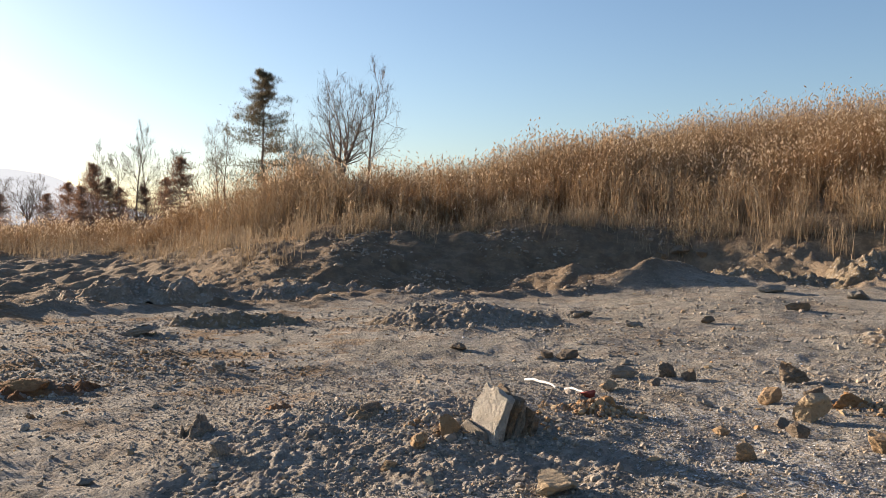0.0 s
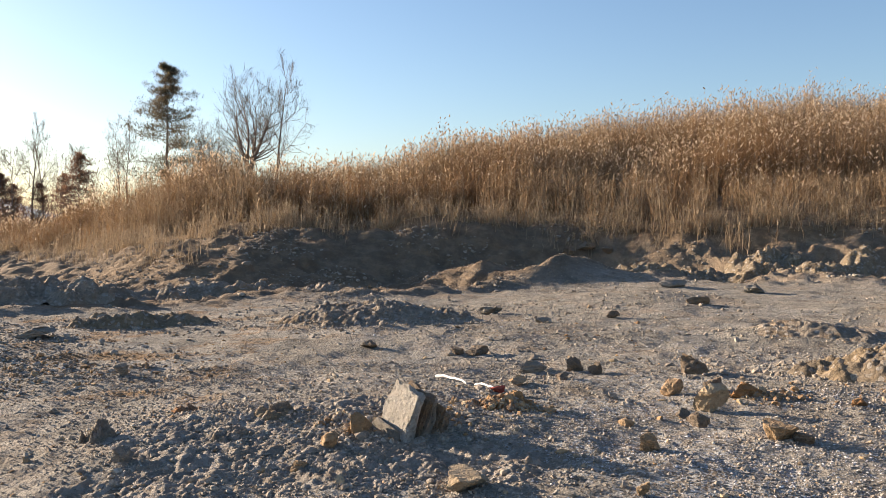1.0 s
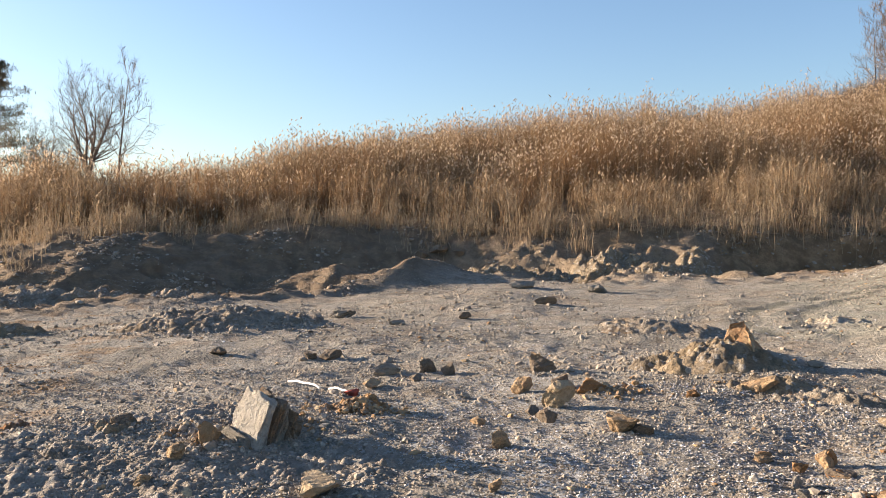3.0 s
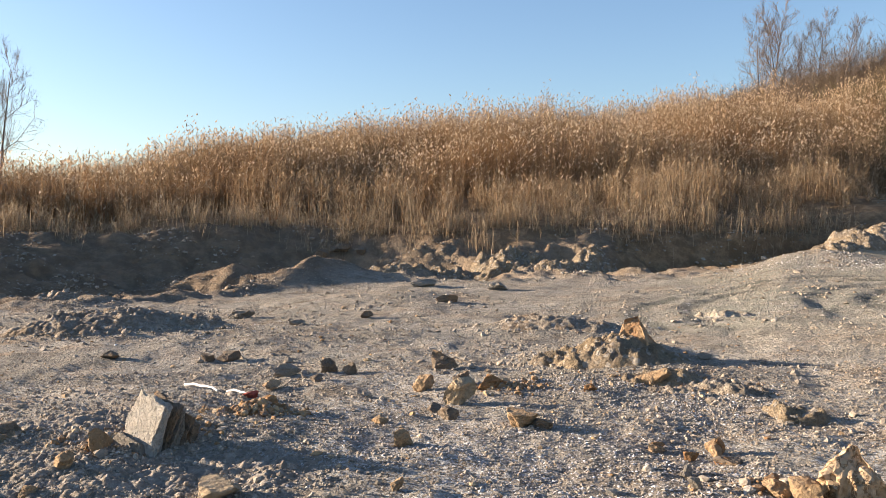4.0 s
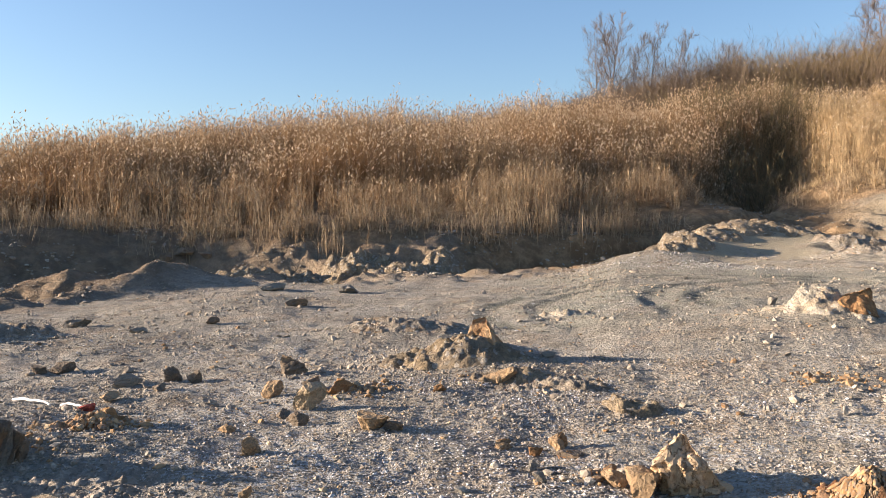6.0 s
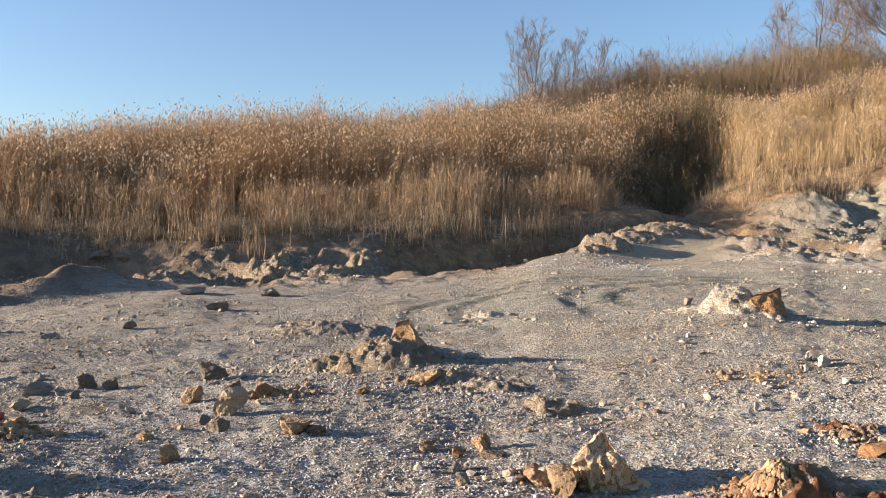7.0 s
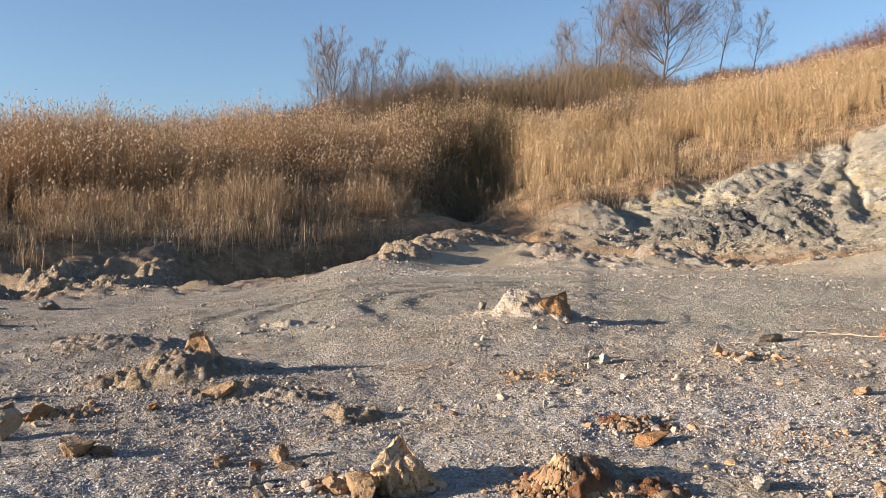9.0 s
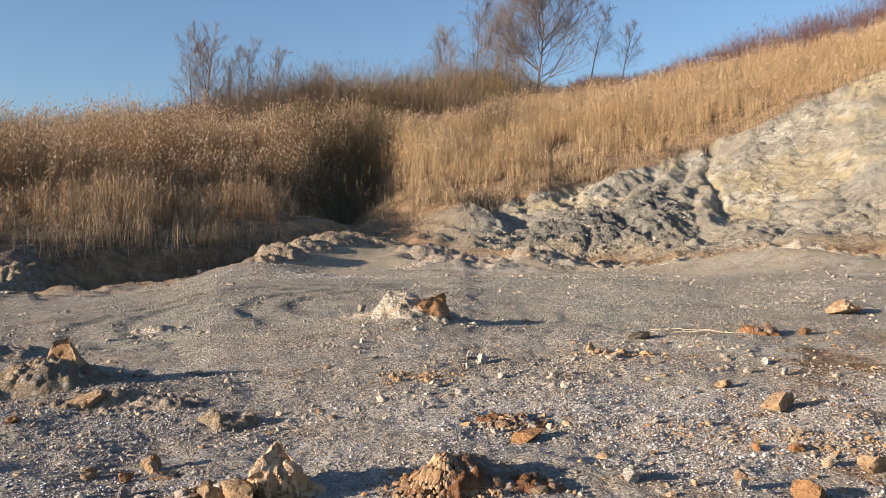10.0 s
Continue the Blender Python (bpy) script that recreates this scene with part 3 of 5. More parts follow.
def reed_bed(name, count, az, dist, tall, straw, seed, label, heads=0.85, thin=0.0, tiers=0.4, tuft_size=0.6, ragged=1.0):
    rng = np.random.default_rng(seed)
    b, d = rng.uniform(*az, count * 3), np.sqrt(rng.uniform(dist[0] ** 2, dist[1] ** 2, count * 3))
    x, y = d * np.sin(np.radians(b)), d * np.cos(np.radians(b))
    z, reed = land(x, y)[:2]
    clump = rough(x, y, 1.1, seed + 3, 3)
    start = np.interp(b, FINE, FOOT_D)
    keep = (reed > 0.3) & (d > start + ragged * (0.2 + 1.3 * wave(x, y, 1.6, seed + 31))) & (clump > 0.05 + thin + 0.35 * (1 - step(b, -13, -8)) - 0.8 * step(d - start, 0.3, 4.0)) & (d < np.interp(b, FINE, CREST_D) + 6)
    gx, gy = polar(50.6, 1.0)
    off = (x * gy - y * gx) - 0.17 * (x * gx + y * gy - 36)
    off = np.where(off < 0, -off * 0.95, off)
    tuft, own = worley(x, y, tuft_size, seed + 12)
    # the lower edge breaks up into single tufts, most of all below the shaded end of the hill
    loose = ragged * (1 - step(d - start, 1.0, 3.6)) * (0.35 + 0.65 * (1 - step(b, 8, 16)))
    keep &= tuft < (0.46 + 0.2 * step(d - start, 5, 9)) * (1 - 0.55 * loose)
    keep &= (own > -1 + 1.1 * loose) & (wave(x, y, 2.2, seed + 33) > -0.85)
    keep &= (off > 1.1 + 0.7 * wave(x, y, 1.1, seed + 40)) | ((x * gx + y * gy > 47) & (b > 52.0 + 0.8 * wave(x, y, 2.0, seed + 41)))
    x, y, z, d, b, start, own = (v[keep][:count] for v in (x, y, z, d, b, start, own))
    n = len(x)
    off = (x * gy - y * gx) - 0.17 * (x * gx + y * gy - 36)
    off = np.where(off < 0, -off * 0.95, off) + 1.2 * wave(x, y, 1.6, seed + 30) + 4 * step(x * gx + y * gy, 45, 49)
    front = 1 - step(d - start, 1.0, 4.0)
    back = d - start + 1.6 * wave(x, y, 4.0, seed + 4)
    tier = 0.42 + 0.36 * step(back, 0.3, 3.0) - tiers * step(b, 12, 20) * step(back, 4.0, 5.5) + (0.23 + tiers * step(b, 12, 20)) * step(back, 6.0, 8.5)
    h = rng.uniform(*tall, n) * tier * (1 + 0.2 * rough(x, y, 1.5, seed + 9, 2) + 0.2 * wave(x, y, 4.5, seed + 8) + 0.22 * wave(x, y, 2.2, seed + 33) + (0.2 + 0.25 * front * ragged) * own)
    h *= 1 - 0.3 * (1 - step(b, -17, -13)) + 0.08 * step(b, -15, -12) * (1 - step(b, -7, -3))
    h *= (0.35 + 0.65 * step(off, 0.6, 3.0)) * (1 - 0.06 * step(b, 20, 27) * (1 - step(b, 49, 52)))
    h *= 1 - (0.0 if ragged == 1.0 else 0.45) * (1 - step(d - start, 0.0, 5.0))
    h *= np.where(rng.uniform(0, 1, n) < 0.3, rng.uniform(0.4, 0.9, n), 1.0)
    sway = np.c_[wave(x, y, 0.9, seed + 20), wave(x, y, 0.9, seed + 21)] * 0.09
    lean = rng.normal(0, 0.07 + 0.05 * front[:, None], (n, 2)) + sway + (0.03, -0.01)
    base = np.c_[x, y, z - 0.05]
    mid = base + np.c_[lean * 0.35 * h[:, None], h * 0.55]
    tip = base + np.c_[lean * h[:, None], h]
    turn = rng.uniform(0, 2 * np.pi, n)
    kind = np.where(rng.uniform(0, 1, n) < 0.1 + (0.3 + 0.4 * step(b, 14, 18)) * (1 - step(back, 2.0, 5.5)), 2, 0) if ragged == 1.0 else 0
    dense = 1 + 0.7 * (1 - step(b, 14, 20)) * step(b, -12, -8)
    pieces = [(*slivers(base, tip, rng.uniform(0.011, 0.019, n) * dense, turn), kind)]
    for k in range(5):
        up = rng.uniform(0.1, 0.95, n)[:, None]
        a = np.where(up < 0.55, base + (mid - base) * up / 0.55, mid + (tip - mid) * (up - 0.55) / 0.45)
        out = rng.uniform(0, 2 * np.pi, n)
        reach, rise = rng.uniform(0.05, 0.34, n), rng.uniform(-0.14, 0.26, n)
        c = a + np.c_[np.cos(out) * reach, np.sin(out) * reach, rise]
        pieces.append((*slivers(a, c, rng.uniform(0.018, 0.036, n) * dense, out + rng.uniform(0.4, 2.7, n)), kind))
    some = rng.uniform(0, 1, n) < heads * (0.05 + 0.95 * step(back, 5.0, 7.5))
    m = some.sum()
    nod = np.c_[rng.normal(0.1, 0.5, m), rng.normal(-0.05, 0.5, m), np.full(m, 0.8)]
    nod /= np.linalg.norm(nod, axis=1)[:, None]
    pieces.append((*plumes(tip[some] - nod * 0.05, nod, rng.uniform(0.1, 0.19, m), rng.uniform(0.05, 0.08, m), turn[some]), 1))
    v, f, ix = join(pieces)
    tagged(new(name, mesh(name, v, f, [straw, PLUME, FADED], ix)), label, "reeds", kind="stuff")


reed_bed("reed_bed", 118000, (-40, 52.5), (24, 58), (1.4, 2.3), STRAW, 21, "dense dry golden reeds with feathery plumes on the hillside", 0.3)
reed_bed("reed_bed", 66000, (51.5, 96), (33, 72), (1.15, 1.8), STRAW_PALE, 22, "sunlit straw-coloured dry reeds on the steep slope", 0.1, 0.0, 0.1, 0.5, 0.45)


def reed_tufts(name, count, az, ahead, seed, label, tall=(0.35, 1.0), per=26):
    """Single ragged tufts on the bank below the bed."""
    rng = np.random.default_rng(seed)
    b = rng.uniform(*az, count)
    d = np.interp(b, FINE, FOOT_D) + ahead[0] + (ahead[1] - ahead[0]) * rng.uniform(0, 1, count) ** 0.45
    x, y = d * np.sin(np.radians(b)), d * np.cos(np.radians(b))
    size = rng.uniform(*tall, count)
    n = count * per
    spread = np.repeat(rng.uniform(0.14, 0.42, count), per)[:, None]
    at = np.repeat(np.c_[x, y], per, 0) + rng.normal(0, 1, (n, 2)) * spread
    base = np.c_[at, land(at[:, 0], at[:, 1])[0] - 0.04]
    h = np.repeat(size, per) * rng.uniform(0.5, 1.15, n)
    tip = base + np.c_[rng.normal(0.03, 0.16, (n, 2)) * h[:, None], h]
    pieces = [(*slivers(base, tip, rng.uniform(0.016, 0.028, n), rng.uniform(0, 6.28, n)), 0)]
    for _ in range(4):
        a = base + (tip - base) * rng.uniform(0.1, 0.9, (n, 1))
        c = a + np.c_[rng.normal(0, 0.1, (n, 2)), rng.uniform(-0.08, 0.2, n)]
        pieces.append((*slivers(a, c, rng.uniform(0.016, 0.032, n), rng.uniform(0, 6.28, n)), 0))
    v, f, ix = join(pieces)
    tagged(new(name, mesh(name, v, f, [FADED], ix)), label, "reeds", kind="stuff")


reed_tufts("reed_tufts", 60, (-27, -10), (-5.0, 1.2), 23, "ragged dry reed tufts on the sunlit bank")
reed_tufts("reed_tufts", 75, (-11, 17), (-1.6, 1.2), 26, "ragged dry reed tufts on the shaded bank")
reed_tufts("reed_tufts", 70, (15, 48), (-0.8, 1.0), 24, "short dry reed tufts at the bank's edge")
reed_tufts("reed_tufts", 110, (53, 92), (-1.4, 1.2), 25, "thin straw tufts along the bare slope's edge", (0.3, 0.75), 16)


# ---- stones ----
def chiselled(seed, size, detail=3, cuts=9, jag=0.05, peak=0.0):
    """A broken stone of that width, depth and height: a ball cut by random planes, its base at z = 0."""
    rng = np.random.default_rng(seed)
    bm = bmesh.new()
    bmesh.ops.create_icosphere(bm, subdivisions=detail, radius=1.0)
    v = np.array([q.co for q in bm.verts])
    f = np.array([[q.index for q in face.verts] for face in bm.faces])
    bm.free()
    for _ in range(cuts):
        n = rng.normal(size=3)
        n[2] *= 0.7
        n /= np.linalg.norm(n)
        over = np.maximum(v @ n - rng.uniform(0.3, 0.62), 0)
        v -= over[:, None] * n
    v += jag * np.c_[wave(v[:, 0] * 2.1 + v[:, 2], v[:, 1] * 2.1, 0.5, seed), wave(v[:, 1] * 2.3, v[:, 2] * 2.3 - v[:, 0], 0.5, seed + 1), wave(v[:, 2] * 2.2, v[:, 0] * 2.2 + v[:, 1], 0.5, seed + 2)]
    v += 0.5 * jag * np.c_[wave(v[:, 1] * 3 + v[:, 2], v[:, 2] * 3, 0.35, seed + 5), wave(v[:, 2] * 3, v[:, 0] * 3 - v[:, 1], 0.35, seed + 6), wave(v[:, 0] * 3, v[:, 1] * 3 + v[:, 2], 0.35, seed + 7)]
    v -= v.min(0)
    v /= v.max(0)
    v -= (0.5, 0.5, 0)
    if peak:
        v[:, :2] *= (1 - peak * v[:, 2] ** 1.2)[:, None]
    return v * size, f


def boulder_mesh(name, seed, w, h, mat, detail=3, peak=0.0, cuts=9):
    rng = np.random.default_rng(seed + 900)
    v, f = chiselled(seed, (w, w * rng.uniform(0.65, 0.95), h * 1.22), detail, cuts, 0.055, peak)
    return mesh(name, v, f, mat)


def set_down(ob, bearing, d, sink=0.0, turn=0.0, tilt=0.0):
    x, y = polar(bearing, d)
    ob.matrix_world = pose(x, y, height(x, y) - sink, tilt, tilt * 0.6, turn)
    return ob


def boulders(kind, mat, label, rows):
    for k, (bearing, d, w, h) in enumerate(rows):
        seed = 37 * k + len(kind) * 101
        ob = new(kind + "_rock", boulder_mesh(kind + "_rock", seed, w * 0.98, h, mat, 4 if w > 0.14 else 3))
        set_down(ob, bearing, d, 0.22 * h, 0, (seed % 17 - 8) * 0.9)
        size = "large" if w > 0.28 else "fist-sized" if w < 0.15 else "broken"
        tagged(ob, size + " " + label, "rock", kind + " rocks")


boulders("ochre", OCHRE, "ochre sandstone boulder lying on the grey clay", [(20.6, 7.85, 0.22, 0.14), (27.0, 6.26, 0.26, 0.12), (19.3, 5.82, 0.16, 0.12), (35.5, 8.05, 0.33, 0.15), (39.3, 5.90, 0.12, 0.11), (35.6, 5.85, 0.12, 0.05), (18.9, 4.78, 0.10, 0.07), (10.8, 8.05, 0.19, 0.07), (17.8, 6.43, 0.11, 0.06), (78.5, 7.52, 0.30, 0.13), (75.5, 8.25, 0.19, 0.07), (76.6, 5.26, 0.09, 0.11), (84.0, 5.88, 0.21, 0.11), (67.3, 9.85, 0.14, 0.10), (82.4, 13.88, 0.54, 0.20), (0.5, 5.72, 0.15, 0.15), (-1.6, 5.5, 0.12, 0.1), (-3.6, 5.25, 0.11, 0.06), (44.3, 4.95, 0.2, 0.13), (45.2, 4.82, 0.2, 0.15), (43.1, 5.02, 0.17, 0.1)])
boulders("yellow", YELLOW, "pale yellow sandstone rock on the clay flat", [(23.0, 7.23, 0.28, 0.23), (7.5, 4.80, 0.27, 0.10), (79.8, 6.64, 0.15, 0.06), (74.7, 6.79, 0.09, 0.05), (73.9, 5.25, 0.06, 0.04), (81.5, 5.92, 0.09, 0.06)])
boulders("brown", BROWN, "dark brown mudstone block on salt-flecked clay", [(8.1, 10.20, 0.29, 0.12), (6.8, 10.04, 0.17, 0.09), (14.5, 8.96, 0.20, 0.14), (15.8, 8.85, 0.14, 0.13), (13.7, 8.38, 0.13, 0.07), (21.9, 9.00, 0.28, 0.19), (23.1, 8.05, 0.23, 0.13), (21.3, 6.89, 0.13, 0.07), (22.3, 6.63, 0.15, 0.11), (22.0, 15.84, 0.41, 0.14), (16.9, 13.50, 0.23, 0.11), (40.1, 5.68, 0.18, 0.05), (28.5, 6.23, 0.17, 0.06), (-4.8, 6.24, 0.14, 0.1), (1.0, 10.46, 0.21, 0.08)])
boulders("grey", GREY, "weathered grey shale lump half sunk in clay", [(11.7, 8.98, 0.29, 0.12), (25.5, 18.71, 0.51, 0.17), (9.0, 14.36, 0.39, 0.13), (12.4, 12.68, 0.25, 0.08), (-14.5, 5.75, 0.13, 0.09), (-22.5, 5.75, 0.12, 0.05), (-14.5, 9.34, 0.16, 0.12), (-19.1, 12.39, 0.48, 0.13), (52.4, 14.09, 0.15, 0.13), (38.1, 4.94, 0.11, 0.07), (20.6, 19.20, 0.60, 0.17), (37.5, 5.27, 0.09, 0.06), (70.3, 10.76, 0.29, 0.11)])
boulders("rust", RUST, "rusty brown ironstone lump on the clay", [(25.0, 7.77, 0.27, 0.12), (31.5, 7.59, 0.16, 0.06), (37.8, 5.72, 0.11, 0.07), (35.6, 5.88, 0.13, 0.05), (39.4, 5.94, 0.12, 0.10), (39.9, 5.69, 0.16, 0.05), (80.1, 11.49, 0.24, 0.09), (80.5, 5.17, 0.26, 0.09), (63.3, 6.21, 0.26, 0.07), (79.8, 6.28, 0.17, 0.06), (-25.8, 8.72, 0.48, 0.14), (77.5, 6.24, 0.12, 0.05)])
boulders("pale", PALE, "small pale limestone piece on the gravel", [(60.2, 9.28, 0.16, 0.11), (59.4, 9.43, 0.14, 0.09), (59.4, 8.98, 0.08, 0.06), (56.5, 7.27, 0.06, 0.07), (69.9, 5.20, 0.15, 0.06), (71.4, 6.73, 0.07, 0.05), (79.0, 8.80, 0.10, 0.08), (78.0, 9.41, 0.11, 0.06), (61.6, 8.49, 0.10, 0.06), (32.9, 4.84, 0.10, 0.04), (76.7, 5.19, 0.08, 0.05), (64.8, 8.50, 0.08, 0.06)])


boulders("bank", BROWN, "brown clay block fallen on the shaded bank", [(0.8, 21.0, 0.35, 0.25), (2.2, 20.8, 0.5, 0.25), (-6.4, 21.5, 0.45, 0.25), (-10.0, 20.5, 0.5, 0.25), (14.0, 25.2, 0.45, 0.2), (15.2, 25.4, 0.6, 0.25), (16.4, 25.0, 0.4, 0.2), (38.6, 28.4, 0.4, 0.25), (42.0, 30.6, 0.4, 0.25)])

# the leaning grey slab with its split-off plates
def block(seed, w, t, h, taper=0.0, skew=0.0):
    """A squared slab with worn edges and a broken top, its base at z = 0."""
    n = 12
    bm = bmesh.new()
    bmesh.ops.create_cube(bm, size=1.0)
    bmesh.ops.subdivide_edges(bm, edges=bm.edges[:], cuts=n, use_grid_fill=True)
    v = np.array([q.co for q in bm.verts])
    f = np.array([[q.index for q in face.verts] for face in bm.faces])
    bm.free()
    u = v * 2
    over = np.maximum(np.linalg.norm(np.maximum(np.abs(u) - 0.86, 0), axis=1) - 0.14, 0)
    v = v * (1 - 0.5 * over)[:, None]
    v[:, 2] += 0.06 * wave(v[:, 0] * 1.3, v[:, 1], 0.35, seed) * (v[:, 2] > 0.3)
    v += 0.09 * np.c_[rough(v[:, 1], v[:, 2], 0.5, seed + 1, 3), rough(v[:, 0], v[:, 2], 0.6, seed + 2, 3), 0.6 * rough(v[:, 0], v[:, 1], 0.5, seed + 3, 3)]
    v[:, 0] = v[:, 0] * (1 + taper * (0.5 - v[:, 2])) + skew * (v[:, 2] + 0.5)
    return (v + (0, 0, 0.5)) * (w, t, h), f


def slab_rock():
    root = new("split_slab")
    set_down(root, 2.5, 5.75, 0, -56)
    root.scale = (0.84, 0.84, 0.84)
    plates = [(0.0, 0.0, 0.3, 0.08, 0.43, 0.2, SLAB), (-0.04, -0.06, 0.25, 0.07, 0.13, 0.5, GREY), (0.02, 0.1, 0.28, 0.055, 0.4, 0.05, BROWN), (0.03, 0.17, 0.28, 0.06, 0.36, 0.0, GREY), (0.05, 0.245, 0.26, 0.06, 0.29, 0.0, BROWN), (0.06, 0.33, 0.24, 0.09, 0.2, 0.1, BROWN), (-0.17, 0.06, 0.06, 0.16, 0.16, 0.0, OCHRE)]
    for k, (dx, dy, w, t, h, taper, mat) in enumerate(plates):
        v, f = block(160 + k, w, t, h, taper)
        ob = part("plate", mesh("plate", v, f, mat, smooth=False), root, "smooth grey leaning slab" if k == 0 else "dark thin plate split off the slab")
        ob.matrix_local = pose(dx, dy, -0.06, -12 - k, 18 - k, 2 * k)
    tagged(root, "leaning grey shale slab split into brown plates", "rock")


slab_rock()


def peak_rock(name, bearing, d, w, h, mat, seed, label, peak=0.62, flutes=0.0, lean=0.0):
    rng = np.random.default_rng(seed + 900)
    v, f = chiselled(seed, (w, w * rng.uniform(0.65, 0.95), h * 1.22), 5 if flutes else 4, 12, 0.055, peak)
    if flutes:
        # weathered ribs run up to the tip, with broken steps between
        ang, up = np.arctan2(v[:, 1], v[:, 0]), v[:, 2] / (h * 1.22)
        ribs = rough(ang * 2.0 + 0.8 * wave(up * 3, ang, 1.0, seed), up * 0.9, 0.55, seed + 3, 3)
        chips = worley(ang * 1.5, up * 1.6, 0.42, seed + 4)[1]
        v[:, :2] *= (1 + flutes * (ribs + 0.6 * chips) * (1 - 0.5 * up))[:, None]
        v[:, 0] += lean * v[:, 2] * up
        v[:, 2] *= 1 + 0.06 * rough(v[:, 0], v[:, 1], 0.2, seed + 6, 3)
    ob = new(name, mesh(name, v, f, mat))
    set_down(ob, bearing, d, 0.08, 20)
    return tagged(ob, label, "rock")


peak_rock("pointed_boulder", 47.4, 5.05, 0.92, 0.35, CRACKED, 71, "pointed cracked ochre sandstone boulder on salty gravel", 0.85, 0.2, -0.12)
peak_rock("pointed_boulder", 34.5, 9.25, 0.66, 0.42, OCHRE, 83, "orange pointed rock standing on a clod mound", 0.4)
peak_rock("pointed_boulder", 57.2, 12.1, 0.7, 0.3, RUST, 73, "rust-red jagged rock on a pale mud mound", 0.5, 0.12)


# ---- crumbled mounds ----
def crumbly(name, bearing, d, across, deep, high, mat, seed, label, lump=0.09, category="mound", bite=0.55):
    """A low mound of clods grown together, bedded in the ground."""
    nu, nv = (int(min(max(2.4 * s / (0.0022 * d), 40), 140)) for s in (across, deep))
    u, v = np.meshgrid(np.linspace(-1.25, 1.25, nu) * across, np.linspace(-1.25, 1.25, nv) * deep, indexing="ij")
    u, v = u.ravel(), v.ravel()
    hx, hy = polar(bearing, d)
    c, s = math.cos(radians(bearing)), math.sin(radians(bearing))
    x, y = hx + u * c + v * s, hy - u * s + v * c
    far = np.hypot(u / across, v / deep) + 0.32 * rough(x, y, 0.55 * across, seed, 3)
    dome = np.clip(1 - far**2, 0, 1)
    d1, own = worley(x, y, lump, seed + 3)
    d2, own2 = worley(x, y, lump * 0.45, seed + 7)
    clods = (0.8 + 0.6 * own) * np.clip(1 - (d1 / 0.9) ** 2, 0, 1) * lump * bite + (0.6 + 0.5 * own2) * np.clip(1 - (d2 / 0.75) ** 2, 0, 1) * lump * bite * 0.5
    z = land(x, y)[0] - 0.03 + high * dome * (0.8 + 0.5 * bite * rough(x, y, 0.4 * across, seed + 5, 2)) + np.clip(dome * 2.5, 0, 1) * (clods + 0.25 * lump * rough(x, y, lump * 1.3, seed + 11, 2)) - 0.06 * (dome <= 0)
    i, j = np.meshgrid(np.arange(nu - 1), np.arange(nv - 1), indexing="ij")
    f = np.stack([i * nv + j, (i + 1) * nv + j, (i + 1) * nv + j + 1, i * nv + j + 1], -1).reshape(-1, 4)
    tagged(new(name, mesh(name, np.c_[x, y, z], f, mat, smooth=True)), label, category)


crumbly("clod_mound", 32.6, 9.1, 0.8, 0.5, 0.22, CRUMBLE_TAN, 610, "mound of grey-green clay clods below a pointed rock", 0.085, bite=0.55)
crumbly("dark_clay_mound", 28.9, 12.0, 0.85, 0.45, 0.1, CRUMBLE, 620, "dark heap of loose clay clods on the flat", 0.05, bite=0.45)
crumbly("clod_ridge", 36.4, 8.15, 0.5, 0.22, 0.09, CRUMBLE_TAN, 630, "low ridge of ochre clay clods", 0.07)
crumbly("clod_ridge", 39.0, 7.9, 0.55, 0.2, 0.08, CRUMBLE, 635, "low ridge of grey clay clods", 0.07)
crumbly("pale_mud_cone", 55.0, 12.2, 0.75, 0.5, 0.18, CRUMBLE_PALE, 640, "pale crumbling mud cone on the flat", 0.075)
crumbly("rough_clod_field", 1.0, 12.8, 1.5, 0.8, 0.12, CRUMBLE, 650, "wide rough heap of grey clay clods", 0.085)
crumbly("clod_shelf", -13.5, 13.8, 1.1, 0.35, 0.2, CRUMBLE_TAN, 660, "brown crumbling clay shelf", 0.13)
crumbly("clod_shelf", -25.6, 8.75, 0.6, 0.3, 0.08, CRUMBLE_RUST, 665, "low dark rusty clay shelf", 0.1)
crumbly("rusty_mound", 9.8, 6.75, 0.25, 0.18, 0.14, CRUMBLE_ORANGE, 670, "rusty crumbling clay lump beside the slab", 0.07)
crumbly("ironstone_mound", 58.0, 5.0, 0.3, 0.24, 0.19, CRUMBLE_RUST, 680, "crumbling rust-red ironstone mound", 0.03, bite=0.5)
crumbly("clay_mound", 60.2, 5.12, 0.34, 0.2, 0.15, CRUMBLE_TAN, 682, "smooth brown clay side of the ironstone mound", 0.03, bite=0.3)
crumbly("ironstone_mound", 61.8, 5.0, 0.4, 0.16, 0.07, CRUMBLE_RUST, 685, "low rusty debris trailing from a mound", 0.06)
crumbly("rusty_mound", 62.3, 6.75, 0.3, 0.2, 0.07, CRUMBLE_RUST, 690, "dark rusty clay crumbs grown together", 0.06)
crumbly("rusty_mound", 44.3, 7.2, 0.28, 0.18, 0.1, CRUMBLE_TAN, 695, "rusty stump of clay on the flat", 0.07)
crumbly("clay_clod", -15.8, 6.35, 0.13, 0.12, 0.14, CRUMBLE, 702, "dark crumbling clay clod on the near heap", 0.05, bite=0.5)
crumbly("clay_clod", -5.2, 6.25, 0.17, 0.13, 0.09, CRUMBLE_TAN, 704, "brown crumbling clay clod on the near heap", 0.05)
crumbly("clay_clod", -10.6, 6.9, 0.16, 0.12, 0.06, CRUMBLE_RUST, 706, "rusty crumbling clay clod on the near heap", 0.05)
